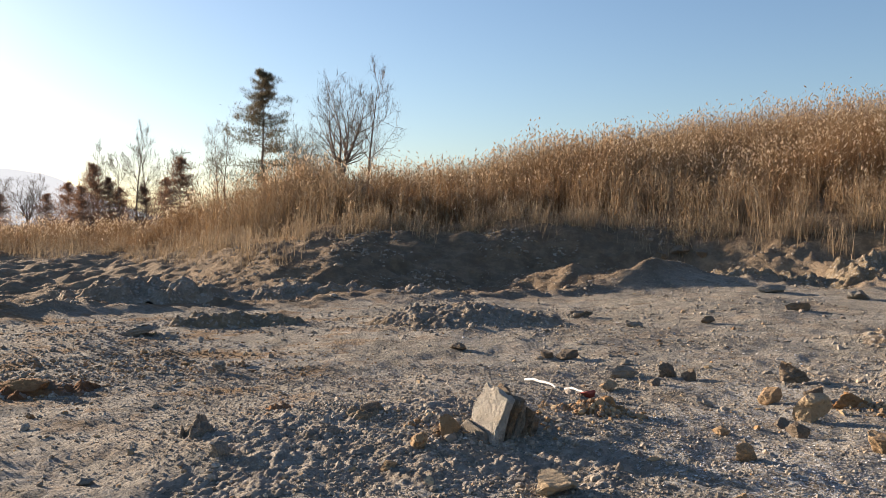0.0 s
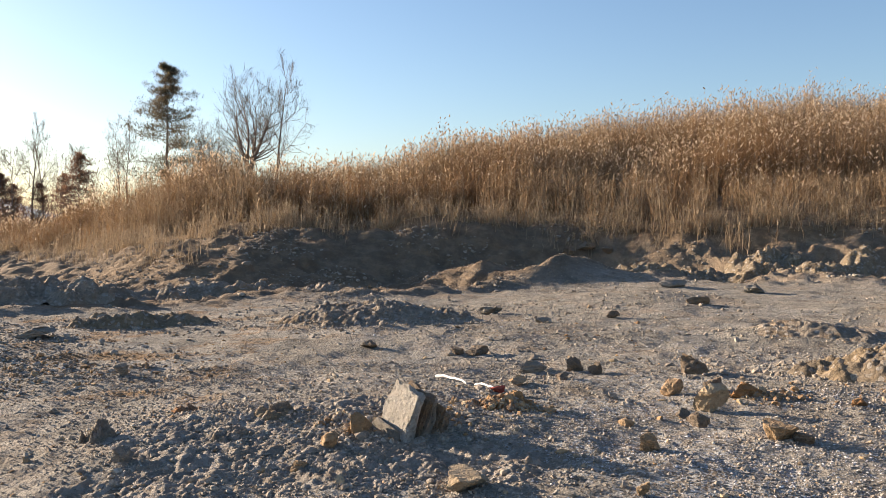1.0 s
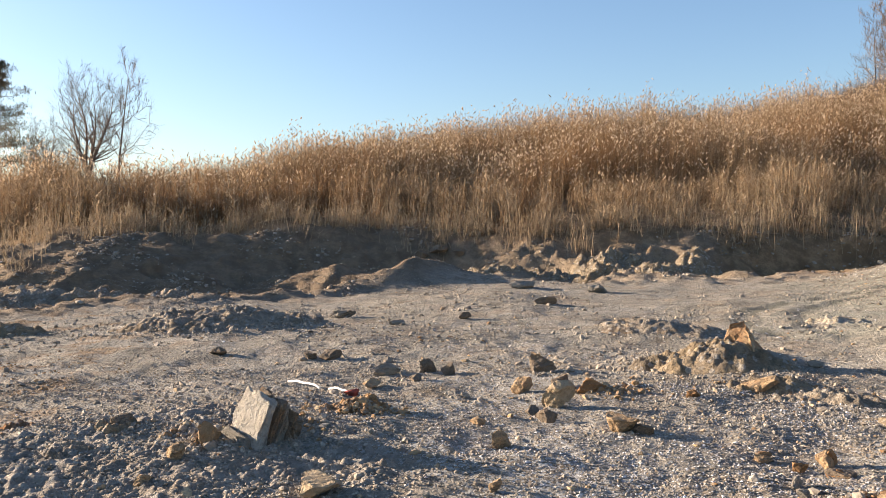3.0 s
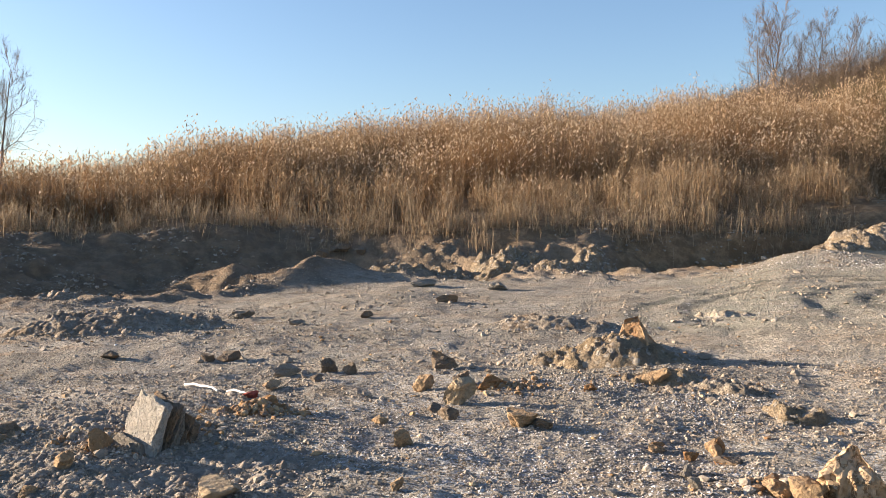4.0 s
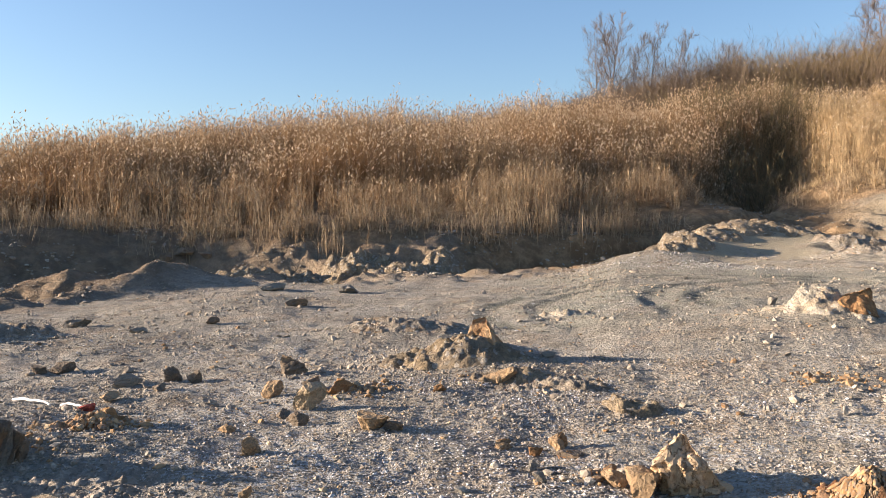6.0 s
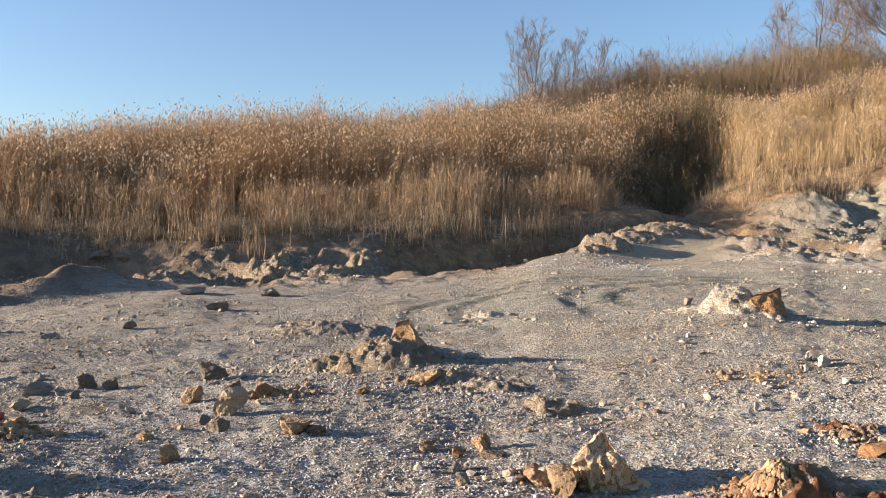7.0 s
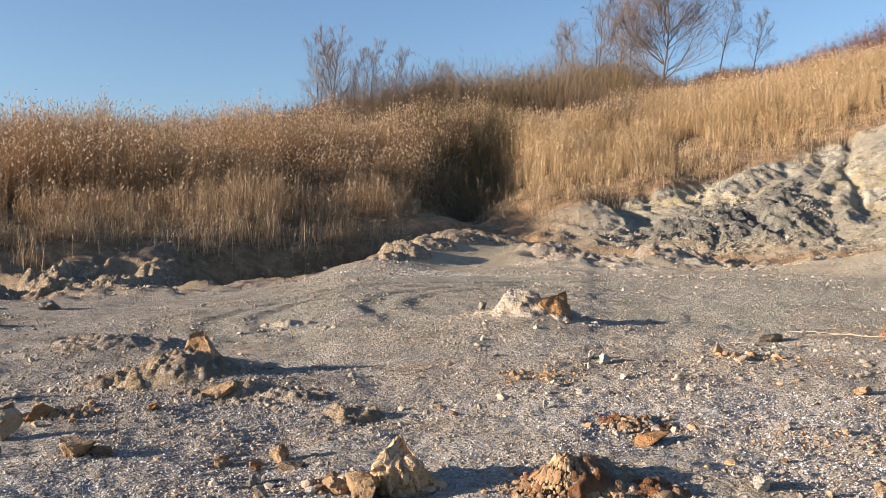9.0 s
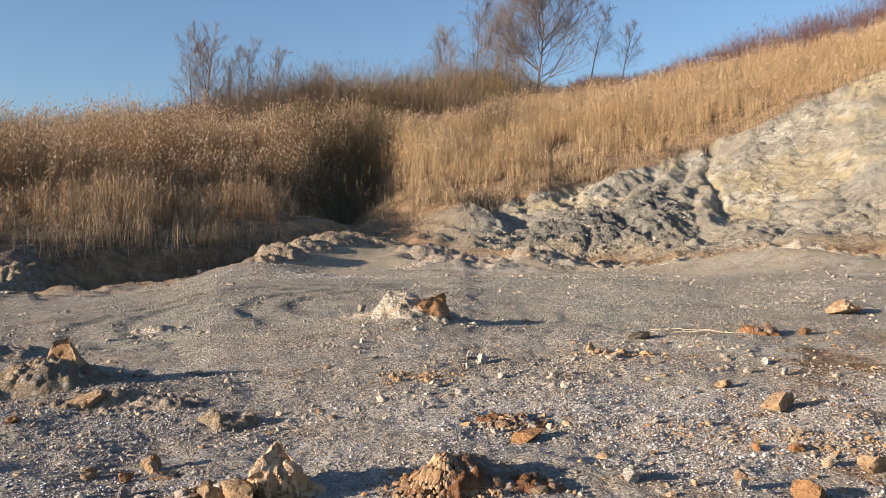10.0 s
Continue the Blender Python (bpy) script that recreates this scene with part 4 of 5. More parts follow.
crumbly("clay_clod", -7.5, 5.9, 0.15, 0.12, 0.07, CRUMBLE, 707, "grey crumbling clay clod on the near heap", 0.05)
crumbly("rusty_mound", 77.6, 11.4, 0.3, 0.2, 0.13, CRUMBLE_RUST, 708, "rusty crumbling clay lump on the clay flat", 0.07)
for k, (bb, dd, ac, de) in enumerate([(-9.5, 5.9, 0.85, 0.75), (-1.5, 5.35, 0.75, 0.6), (-3.0, 6.5, 0.7, 0.45), (7.5, 5.3, 0.6, 0.5), (-14.5, 5.2, 0.5, 0.5)]):
    crumbly("clay_mound", bb, dd, ac, de, 0.03, CRUMBLE_GREY, 1010 + 9 * k, "low heap of popcorn-like grey clay", 0.05, bite=0.42)
crumbly("mud_bulge", 39.6, 13.4, 0.4, 0.25, 0.08, CRUMBLE_PALE, 700, "small pale mud bulge among wheel ruts", 0.05, bite=0.4)
for k, (bb, dd, ac, de, hi) in enumerate([(45.8, 25.6, 0.7, 0.5, 0.35), (47.0, 26.4, 0.9, 0.6, 0.5), (48.6, 27.8, 1.0, 0.6, 0.35), (50.6, 28.8, 1.2, 0.6, 0.3), (46.4, 23.6, 1.0, 0.5, 0.15), (52.6, 29.6, 1.2, 0.6, 0.25)]):
    crumbly("lip_knob", bb, dd, ac, de, hi * 0.75, CRUMBLE_TAN, 710 + 9 * k, "weathered ochre knob on the ditch's lip", 0.11, bite=0.5)
for k, (bb, dd, ac, de, hi) in enumerate([(18.6, 22.4, 0.8, 0.5, 0.45), (20.2, 22.9, 1.0, 0.6, 0.35), (22.4, 23.0, 0.9, 0.5, 0.4), (24.6, 23.1, 1.0, 0.5, 0.45), (26.6, 23.3, 0.8, 0.6, 0.6), (28.6, 23.2, 1.1, 0.6, 0.45), (30.6, 23.4, 1.0, 0.6, 0.4), (32.0, 23.8, 0.8, 0.5, 0.3)]):
    crumbly("eroded_bank_knob", bb, dd, ac, de, hi * 0.7, CRUMBLE_TAN, 780 + 9 * k, "eroded clay knob under the reed bank", 0.12, bite=0.5)
for k, (bb, dd, ac, de, hi) in enumerate([(-1.6, 20.6, 0.9, 0.5, 0.3), (-5.2, 20.4, 1.1, 0.6, 0.3), (-9.4, 19.6, 1.2, 0.6, 0.35), (-14.5, 18.6, 1.4, 0.7, 0.35), (-19.4, 17.6, 1.5, 0.8, 0.5), (2.6, 20.4, 0.9, 0.5, 0.25)]):
    crumbly("bank_mound", bb, dd, ac, de, hi, CRUMBLE, 870 + 9 * k, "grey clay mound along the shaded ditch", 0.2, bite=0.5)
for k, (bb, dd, ac, de, hi) in enumerate([(60.5, 26.6, 2.2, 0.5, 0.2), (66.0, 27.2, 2.4, 0.5, 0.22), (72.0, 27.5, 1.6, 0.5, 0.18), (79.0, 26.0, 1.8, 0.7, 0.35), (57.0, 28.5, 1.4, 0.6, 0.25)]):
    crumbly("slope_foot_ridge", bb, dd, ac, de, hi, CRUMBLE_PALE if k == 3 else CRUMBLE, 950 + 9 * k, "low pebbly clay ridge at the slope's foot", 0.17, bite=0.5)


# ---- rubble heaps: many broken lumps each ----
def scatter(count, seed, place, size, flat=1.0, faces=20):
    """Small broken lumps on the ground, as (verts, tris); place gives x and y, size the widths."""
    rng = np.random.default_rng(seed)
    x, y = place(rng, count)
    n = len(x)
    if faces == 20:
        bm = bmesh.new()
        bmesh.ops.create_icosphere(bm, subdivisions=1, radius=0.5)
        v0, f0 = np.array([q.co for q in bm.verts]), np.array([[q.index for q in t.verts] for t in bm.faces])
        bm.free()
    else:
        v0 = np.array([(0.5, 0, 0), (0, 0.5, 0), (-0.5, 0, 0), (0, -0.5, 0), (0, 0, 0.5), (0, 0, -0.3)])
        f0 = np.array([(0, 1, 4), (1, 2, 4), (2, 3, 4), (3, 0, 4), (1, 0, 5), (2, 1, 5), (3, 2, 5), (0, 3, 5)])
    s = size(rng, x, y)
    z = land(x, y)[0]
    v = v0[None] * (1 + rng.normal(0, 0.2, (n, len(v0), 1))) * s[:, None, None]
    v = v * np.stack([rng.uniform(0.7, 1.3, n), rng.uniform(0.7, 1.2, n), rng.uniform(0.55, 1.0, n) * flat], -1)[:, None]
    a, tip = rng.uniform(0, 2 * np.pi, n), rng.normal(0, 0.35, n)
    ct, st = np.cos(tip)[:, None], np.sin(tip)[:, None]
    v = np.stack([v[..., 0] * ct - v[..., 2] * st, v[..., 1], v[..., 0] * st + v[..., 2] * ct], -1)
    c, q = np.cos(a)[:, None], np.sin(a)[:, None]
    v = np.stack([v[..., 0] * c - v[..., 1] * q, v[..., 0] * q + v[..., 1] * c, v[..., 2]], -1)
    v += np.stack([x, y, z + 0.15 * s * flat], -1)[:, None]
    return v.reshape(-1, 3), (f0[None] + (np.arange(n) * len(v0))[:, None, None]).reshape(-1, 3)


def heap(name, bearing, d, across, deep, count, size, mats, seed, label, pile=0.0):
    hx, hy = polar(bearing, d)
    c, s = math.cos(radians(bearing)), math.sin(radians(bearing))

    def place(rng, n):
        u, w = rng.normal(0, across / 2, n), rng.normal(0, deep / 2, n)
        return hx + u * c + w * s, hy - u * s + w * c

    pieces = []
    for k, mt in enumerate(mats):
        v, f = scatter(int(count * 1.8) // len(mats), seed + k, place, lambda rng, x, y: size * 0.5 * rng.lognormal(0, 0.55, len(x)))
        if pile:
            off = ((v[:, 0] - hx) ** 2 + (v[:, 1] - hy) ** 2) / (across * deep * 0.25)
            v[:, 2] += pile * np.exp(-off)
        pieces.append((v, f, k))
    v, f, ix = join(pieces)
    tagged(new(name, mesh(name, v, f, mats, ix)), label, "rubble", kind="stuff")


heap("rusty_rubble", 9.9, 6.75, 0.36, 0.26, 200, 0.05, [CHIP], 300, "heap of rusty clay crumbs beside the slab", 0.09)
heap("slab_rubble", 1.2, 5.9, 0.36, 0.3, 110, 0.05, [CHIP, CRUMB], 305, "ochre chips fallen at the slab's foot")
heap("slab_rubble", 5.0, 6.1, 0.4, 0.3, 90, 0.05, [CRUMB, CHIP], 306, "brown crumbs round the split slab")
heap("clod_mound_crumbs", 32.2, 9.1, 0.85, 0.6, 315, 0.040, [CRUMB], 310, "mound of grey-green clay clods below a pointed rock")
heap("dark_clay_crumbs", 28.9, 12.1, 1.0, 0.6, 360, 0.044, [CRUMB], 315, "dark heap of loose clay clods on the flat")
heap("clod_ridge_crumbs", 37.4, 8.1, 0.9, 0.35, 225, 0.034, [CRUMB, CHIP], 320, "low ridge of grey and ochre clods")
heap("ochre_rubble", 26.5, 7.75, 0.36, 0.2, 90, 0.055, [CHIP], 325, "patch of broken ochre stone")
heap("ochre_rubble", 43.6, 5.1, 0.36, 0.24, 90, 0.045, [CHIP, CRUMB], 326, "ochre fragments beside the pointed boulder", 0.05)
heap("rust_pile_crumbs", 57.8, 4.95, 0.34, 0.28, 900, 0.028, [CHIP], 330, "crumbling rust-red ironstone rubble", 0.17)
heap("rust_pile_crumbs", 61.6, 5.0, 0.4, 0.2, 54, 0.040, [CHIP, CRUMB], 331, "low rusty debris trailing from a pile")
heap("rust_patch", 62.2, 6.7, 0.36, 0.3, 170, 0.05, [CHIP, CRUMB], 335, "dark rusty crumbs with ochre flakes", 0.04)
heap("pale_mound_crumbs", 55.0, 12.2, 1.1, 0.7, 260, 0.03, [CRUMB], 340, "pale crumbling mud mound crust")
heap("ochre_chip_strip", 81.0, 6.5, 1.5, 0.45, 900, 0.024, [CHIP], 345, "strip of scattered orange stone chips")
heap("orange_flakes", 68.9, 9.7, 0.6, 0.2, 80, 0.05, [CHIP], 350, "scattered orange stone flakes")
heap("orange_flakes", 56.2, 8.6, 0.5, 0.35, 90, 0.045, [CHIP], 351, "scattered orange stone flakes")
heap("rough_clods_crumbs", 1.0, 12.6, 1.7, 0.9, 675, 0.044, [CRUMB], 355, "wide rough heap of grey clay clods")
heap("rough_clods_crumbs", -13.5, 13.8, 1.2, 0.5, 189, 0.048, [CRUMB, CHIP], 356, "brown crumbly clods along a low shelf")
heap("rough_clods", -20.0, 10.0, 2.4, 1.4, 900, 0.04, [CHIP, CRUMB], 357, "rusty brown crumbs strewn over the flat")
heap("white_salt_patch", 47.0, 21.5, 2.4, 0.9, 700, 0.035, [FLAKE], 360, "white salt-crusted lumps at the flat's edge")


# ---- loose gravel over the flat ----
def gravel(name, count, az, dist, size, mat, seed, dense, label, flat=0.8, faces=20):
    def place(rng, n):
        b, d = rng.uniform(*az, n * 3), np.sqrt(rng.uniform(dist[0] ** 2, dist[1] ** 2, n * 3))
        x, y = d * np.sin(np.radians(b)), d * np.cos(np.radians(b))
        keep = rng.uniform(0, 1, n * 3) < dense(x, y, b, d)
        return x[keep][:n], y[keep][:n]

    v, f = scatter(count, seed, place, lambda rng, x, y: size * np.clip(rng.lognormal(0, 0.45, len(x)), 0.4, 3.2), flat, faces)
    tagged(new(name, mesh(name, v, f, mat)), label, "gravel", kind="stuff")


patchy = lambda x, y, size, seed: step(rough(x, y, size, seed, 3), -0.45, 0.5)  # noqa: E731
heapy = lambda b, d: np.exp(-((b - 0) / 13) ** 2) * np.exp(-(((d - 5.6) / 1.5) ** 2))  # noqa: E731
gravel("clay_crumbs", 50000, (-31, 90), (3.9, 9.5), 0.0145, CRUMB, 401, lambda x, y, b, d: np.clip(0.15 + 0.5 * patchy(x, y, 1.2, 60) + 0.9 * heapy(b, d), 0, 1) * (0.25 + 0.75 * step(b, -20, -13)), "popcorn-like grey clay crumbs", 0.9, 8)
gravel("flat_clods", 2600, (-32, 92), (7, 20), 0.04, CRUMB, 410, lambda x, y, b, d: 0.03 + step(rough(x, y, 1.6, 68, 3), 0.1, 0.7), "dark clay clods lying on the flat", 0.8)
gravel("clay_lumps", 5000, (-20, 60), (4.0, 8.0), 0.019, CRUMB, 402, lambda x, y, b, d: np.clip(0.08 * patchy(x, y, 0.8, 61) + heapy(b, d), 0, 1), "larger grey clay lumps on the near heap", 1.0)
gravel("salt_flakes", 46000, (-12, 90), (3.9, 8.2), 0.0125, FLAKE, 403, lambda x, y, b, d: patchy(x, y, 1.5, 62) * (0.2 + 0.8 * step(b, 5, 20)) * (1 - 0.7 * heapy(b, d)), "white salt-coated stone flakes", 0.6, 8)
gravel("ochre_chips", 2200, (-30, 92), (4.0, 13), 0.028, CHIP, 404, lambda x, y, b, d: 0.1 + 0.6 * step(b, 60, 80) + 0.5 * step(-b, 8, 20), "scattered ochre stone chips", 0.6)
gravel("mid_crumbs", 30000, (-32, 92), (8.5, 24), 0.029, CRUMB, 405, lambda x, y, b, d: 0.03 + 0.9 * step(rough(x, y, 2.2, 63, 3), -0.1, 0.8) * (1 - 0.6 * step(b, 38, 46) * step(d, 10, 12)), "clods strewn over the clay flat", 0.75, 8)
gravel("mid_flakes", 6000, (0, 92), (8.0, 15), 0.018, FLAKE, 406, lambda x, y, b, d: patchy(x, y, 2.0, 64) * (1 - step(d, 13, 19)), "pale flakes over the clay flat", 0.4, 8)
gravel("bank_clods", 6500, (-30, 50), (16, 30), 0.06, CRUMB, 407, lambda x, y, b, d: land(x, y)[3] * step(rough(x, y, 1.6, 65, 3), -0.1, 0.5), "fallen clods on the broken bank", 0.8, 20)
gravel("shelf_clods", 2200, (46, 94), (21, 35), 0.05, CRUMB, 409, lambda x, y, b, d: 0.04 + 0.9 * step(rough(x, y, 1.8, 67, 3), 0.0, 0.6), "clods strewn at the bare slope's foot", 0.8, 20)
gravel("crag_rubble", 5200, (57, 77), (28, 42), 0.07, CRAG_CLOD, 411, lambda x, y, b, d: np.clip(1.2 * land(x, y)[4], 0, 1) * step(rough(x, y, 1.5, 69, 3), -0.3, 0.5), "broken grey rubble on the crag", 0.9, 20)
gravel("ledge_rubble", 3000, (50, 94), (23, 34), 0.045, CRAG_CLOD, 412, lambda x, y, b, d: step(rough(x, y, 1.4, 70, 3), 0.0, 0.6) * step(wave(b, d, 1.2, 71), -0.2, 0.4), "pebbles strewn along the ledges", 0.8, 8)
gravel("slope_stones", 1600, (46, 95), (28, 58), 0.095, PALE_CLOD, 408, lambda x, y, b, d: land(x, y)[2] * step(rough(x, y, 2.4, 66, 3), 0.0, 0.6), "pale stones on the bare slope", 0.8, 20)


# ---- litter: white strip, cloth, canes ----
def tube(points, radius, sides=6):
    """A tapered rod through points."""
    p = np.array(points, float)
    n = len(p)
    rad = np.broadcast_to(radius, n)
    axis = np.gradient(p, axis=0)
    axis /= np.linalg.norm(axis, axis=1)[:, None]
    a = np.cross(axis, (0.3, 0.2, 1.0))
    a /= np.linalg.norm(a, axis=1)[:, None]
    b = np.cross(axis, a)
    t = np.linspace(0, 2 * np.pi, sides, endpoint=False)
    v = (p[:, None] + rad[:, None, None] * (np.cos(t)[None, :, None] * a[:, None] + np.sin(t)[None, :, None] * b[:, None])).reshape(-1, 3)
    i, j = np.meshgrid(np.arange(n - 1), np.arange(sides), indexing="ij")
    k = (j + 1) % sides
    return v, np.stack([i * sides + j, i * sides + k, (i + 1) * sides + k, (i + 1) * sides + j], -1).reshape(-1, 4)


def lying(name, ends, lift, radius, mat, label, category, seed, sag=0.02):
    rng = np.random.default_rng(seed)
    (b0, d0), (b1, d1) = ends
    a, c = np.array(polar(b0, d0)), np.array(polar(b1, d1))
    pts = []
    for t in np.linspace(0, 1, 9):
        x, y = a + (c - a) * t + rng.normal(0, sag, 2) * 0.5
        pts.append((x, y, height(x, y) + lift + radius + sag * math.sin(3.1 * t)))
    v, f = tube(pts, np.linspace(radius, radius * 0.7, 9))
    tagged(new(name, mesh(name, v, f, mat, smooth=True)), label, category)


lying("white_strip", ((5.4, 8.5), (7.4, 8.0)), 0.012, 0.014, WHITE, "thin white plastic strip lying on the clay", "litter", 1)
lying("white_strip", ((8.0, 7.85), (9.15, 7.55)), 0.012, 0.012, WHITE, "short white plastic strip beside a red rag", "litter", 2)
v, f = chiselled(88, (0.14, 0.1, 0.08), 3, 6, 0.12)
tagged(set_down(new("red_rag", mesh("red_rag", v, f, CLOTH, smooth=True)), 9.45, 7.5, 0.01), "crumpled dark red rag on rusty crumbs", "rag")
for k, (b0, d0, b1, d1) in enumerate([(71.0, 11.9, 75.8, 11.4), (72.5, 11.5, 77.0, 11.2)]):
    lying("dry_cane", ((b0, d0), (b1, d1)), 0.004, 0.004, DRYWOOD, "bleached dry reed cane lying on the clay", "cane", 10 + k)


# ---- trees ----
def limbs(seed, tall, spread, forks, lean=0.0, slim=1.0, first=0.3, crown=0.0, lift=1.0, wide=0.0):
    """The wood of a bare tree: a list of (start, end, radius at start, radius at end, order)."""
    rng = np.random.default_rng(seed)
    out = []

    def grow(p, way, length, rad, order):
        steps = (9, 5, 4, 3)[order]
        for k in range(steps):
            way = way + rng.normal(0, (0.05, 0.13, 0.16, 0.18)[order], 3) + (0, 0, (0.05, 0.1, 0.08, 0.05)[order] * lift)
            way = way / np.linalg.norm(way)
            q = p + way * length / steps
            thick = lambda s: max(rad * (1 - 0.85 * s / steps), 0.011)  # noqa: E731
            out.append((p, q, thick(k), thick(k + 1), order))
            p = q
            up = (k + 1) / steps
            if order < 3 and (order > 0 or up > first):
                for _ in range(forks[order]):
                    a = rng.uniform(0, 2 * np.pi)
                    side = np.cross(way, (math.cos(a), math.sin(a), 0.2))
                    side = side / np.linalg.norm(side)
                    turn = rng.uniform(0.7, 1.15) * spread
                    part_of = (0.42 * (1.15 - 0.75 * up), 0.5 * (1.2 - 0.6 * up), 0.45)[order]
                    grow(p, way * math.cos(turn) + side * math.sin(turn), length * part_of * rng.uniform(0.75, 1.15), max(rad * (1 - 0.8 * up) * 0.6, 0.012), order + 1)

    if crown:
        # a short bole that parts into a fan of heavy limbs
        bole = np.array([lean * tall * crown, 0, tall * crown])
        for k in range(3):
            out.append((bole * k / 3, bole * (k + 1) / 3, tall * 0.019 * (1 - 0.1 * k), tall * 0.019 * (0.9 - 0.1 * k), 0))
        for k in range(5):
            a, open_by = k * 2.4 + rng.uniform(-0.3, 0.3), (0.08, 0.3, 0.45, 0.6, 0.78)[k]
            way = np.array([math.cos(a) * math.sin(open_by), math.sin(a) * math.sin(open_by), math.cos(open_by)])
            grow(bole * (0.85 + 0.02 * k), way, tall * (0.74 - 0.2 * open_by), tall * 0.012, 1)
    else:
        grow(np.zeros(3), np.array([lean, 0, 1.0]), tall, tall * 0.013 * slim, 0)
    k = np.full(3, tall / max(s[1][2] for s in out))
    if wide:
        # most of the twigs end within that width
        k[:2] = wide / 2 / np.percentile([math.hypot(s[1][0] - lean * s[1][2], s[1][1]) for s in out if s[4] == 3], 80)
    return [(s[0] * k, s[1] * k, *s[2:]) for s in out]


def trunk_mesh(segs):
    """One tapered stem through the trunk's joints."""
    v, f = tube([s[0] for s in segs] + [segs[-1][1]], np.array([s[2] for s in segs] + [segs[-1][3]]), 7)
    return mesh("trunk", v, f, BARK, smooth=True)


def wood_mesh(name, segs, mat, sides):
    p, q = np.array([s[0] for s in segs]), np.array([s[1] for s in segs])
    ra, rb = np.array([s[2] for s in segs]), np.array([s[3] for s in segs])
    w = (q - p) / np.linalg.norm(q - p, axis=1)[:, None]
    a = np.cross(w, (0.31, 0.93, 0.17))
    a /= np.linalg.norm(a, axis=1)[:, None]
    b = np.cross(w, a)
    t = np.linspace(0, 2 * np.pi, sides, endpoint=False)
    ring = np.cos(t)[None, :, None] * a[:, None] + np.sin(t)[None, :, None] * b[:, None]
    v = np.concatenate([p[:, None] + ra[:, None, None] * ring, q[:, None] + rb[:, None, None] * ring], 1).reshape(-1, 3)
    o = (np.arange(len(p)) * 2 * sides)[:, None, None]
    k = np.arange(sides)
    f = np.stack([k, (k + 1) % sides, (k + 1) % sides + sides, k + sides], -1)[None] + o
    return mesh(name, v, f.reshape(-1, 4), mat)


def spray(segs, rng, per, length, width):
    """Fine twigs springing from the given wood, as (verts, tris)."""
    p, q = np.repeat([s[0] for s in segs], per, 0), np.repeat([s[1] for s in segs], per, 0)
    n = len(p)
    way = (q - p) / np.linalg.norm(q - p, axis=1)[:, None] + rng.normal(0, 0.55, (n, 3)) + (0, 0, 0.25)
    way /= np.linalg.norm(way, axis=1)[:, None]
    a = p + (q - p) * rng.uniform(0, 1, (n, 1))
    return slivers(a, a + way * rng.uniform(0.4, 1.2, (n, 1)) * length, width * rng.uniform(0.7, 1.2, n), rng.uniform(0, 6.28, n))


def bare_tree(name, seed, tall, spread, forks, label, lean=0.0, slim=1.0, first=0.3, leaves=0, crown=0.0, lift=1.0, wide=0.0, twig=0.022, per=3):
    root = new(name)
    segs = limbs(seed, tall, spread, forks, lean, slim, first, crown, lift, wide)
    part("trunk", trunk_mesh([s for s in segs if s[4] == 0]), root)
    part("crown", wood_mesh("crown", [s for s in segs if s[4] in (1, 2)], BARK, 3), root)["kind"] = "stuff"
    fine = [s for s in segs if s[4] == 3]
    rng = np.random.default_rng(seed + 50)
    tips = slivers(np.array([s[0] for s in fine]), np.array([s[1] for s in fine]) + rng.normal(0, 0.02, (len(fine), 3)), np.full(len(fine), twig), rng.uniform(0, 6.28, len(fine)))
    v, f, ix = join([(*tips, 0), (*spray([s for s in segs if s[4] == 3], rng, per, 0.05 * tall, twig * 0.7), 0)])
    part("fine_crown", mesh("fine_crown", v, f, BARK), root)["kind"] = "stuff"
    if leaves:
        rng = np.random.default_rng(seed + 5)
        ends = np.array([s[1] for s in segs if s[4] >= 3])
        pick = ends[rng.integers(0, len(ends), leaves)]
        at = pick + rng.normal(0, 0.2, pick.shape)
        v, f = ribbons(at, at + rng.normal(0, 0.09, at.shape), rng.normal(0, 0.02, at.shape), rng.uniform(0.04, 0.08, leaves), rng.uniform(0, 6.28, leaves))
        part("withered_leaves", mesh("withered_leaves", v, f, DEAD_LEAF), root, "few withered brown leaves")["kind"] = "stuff"
    return tagged(root, label, "tree")


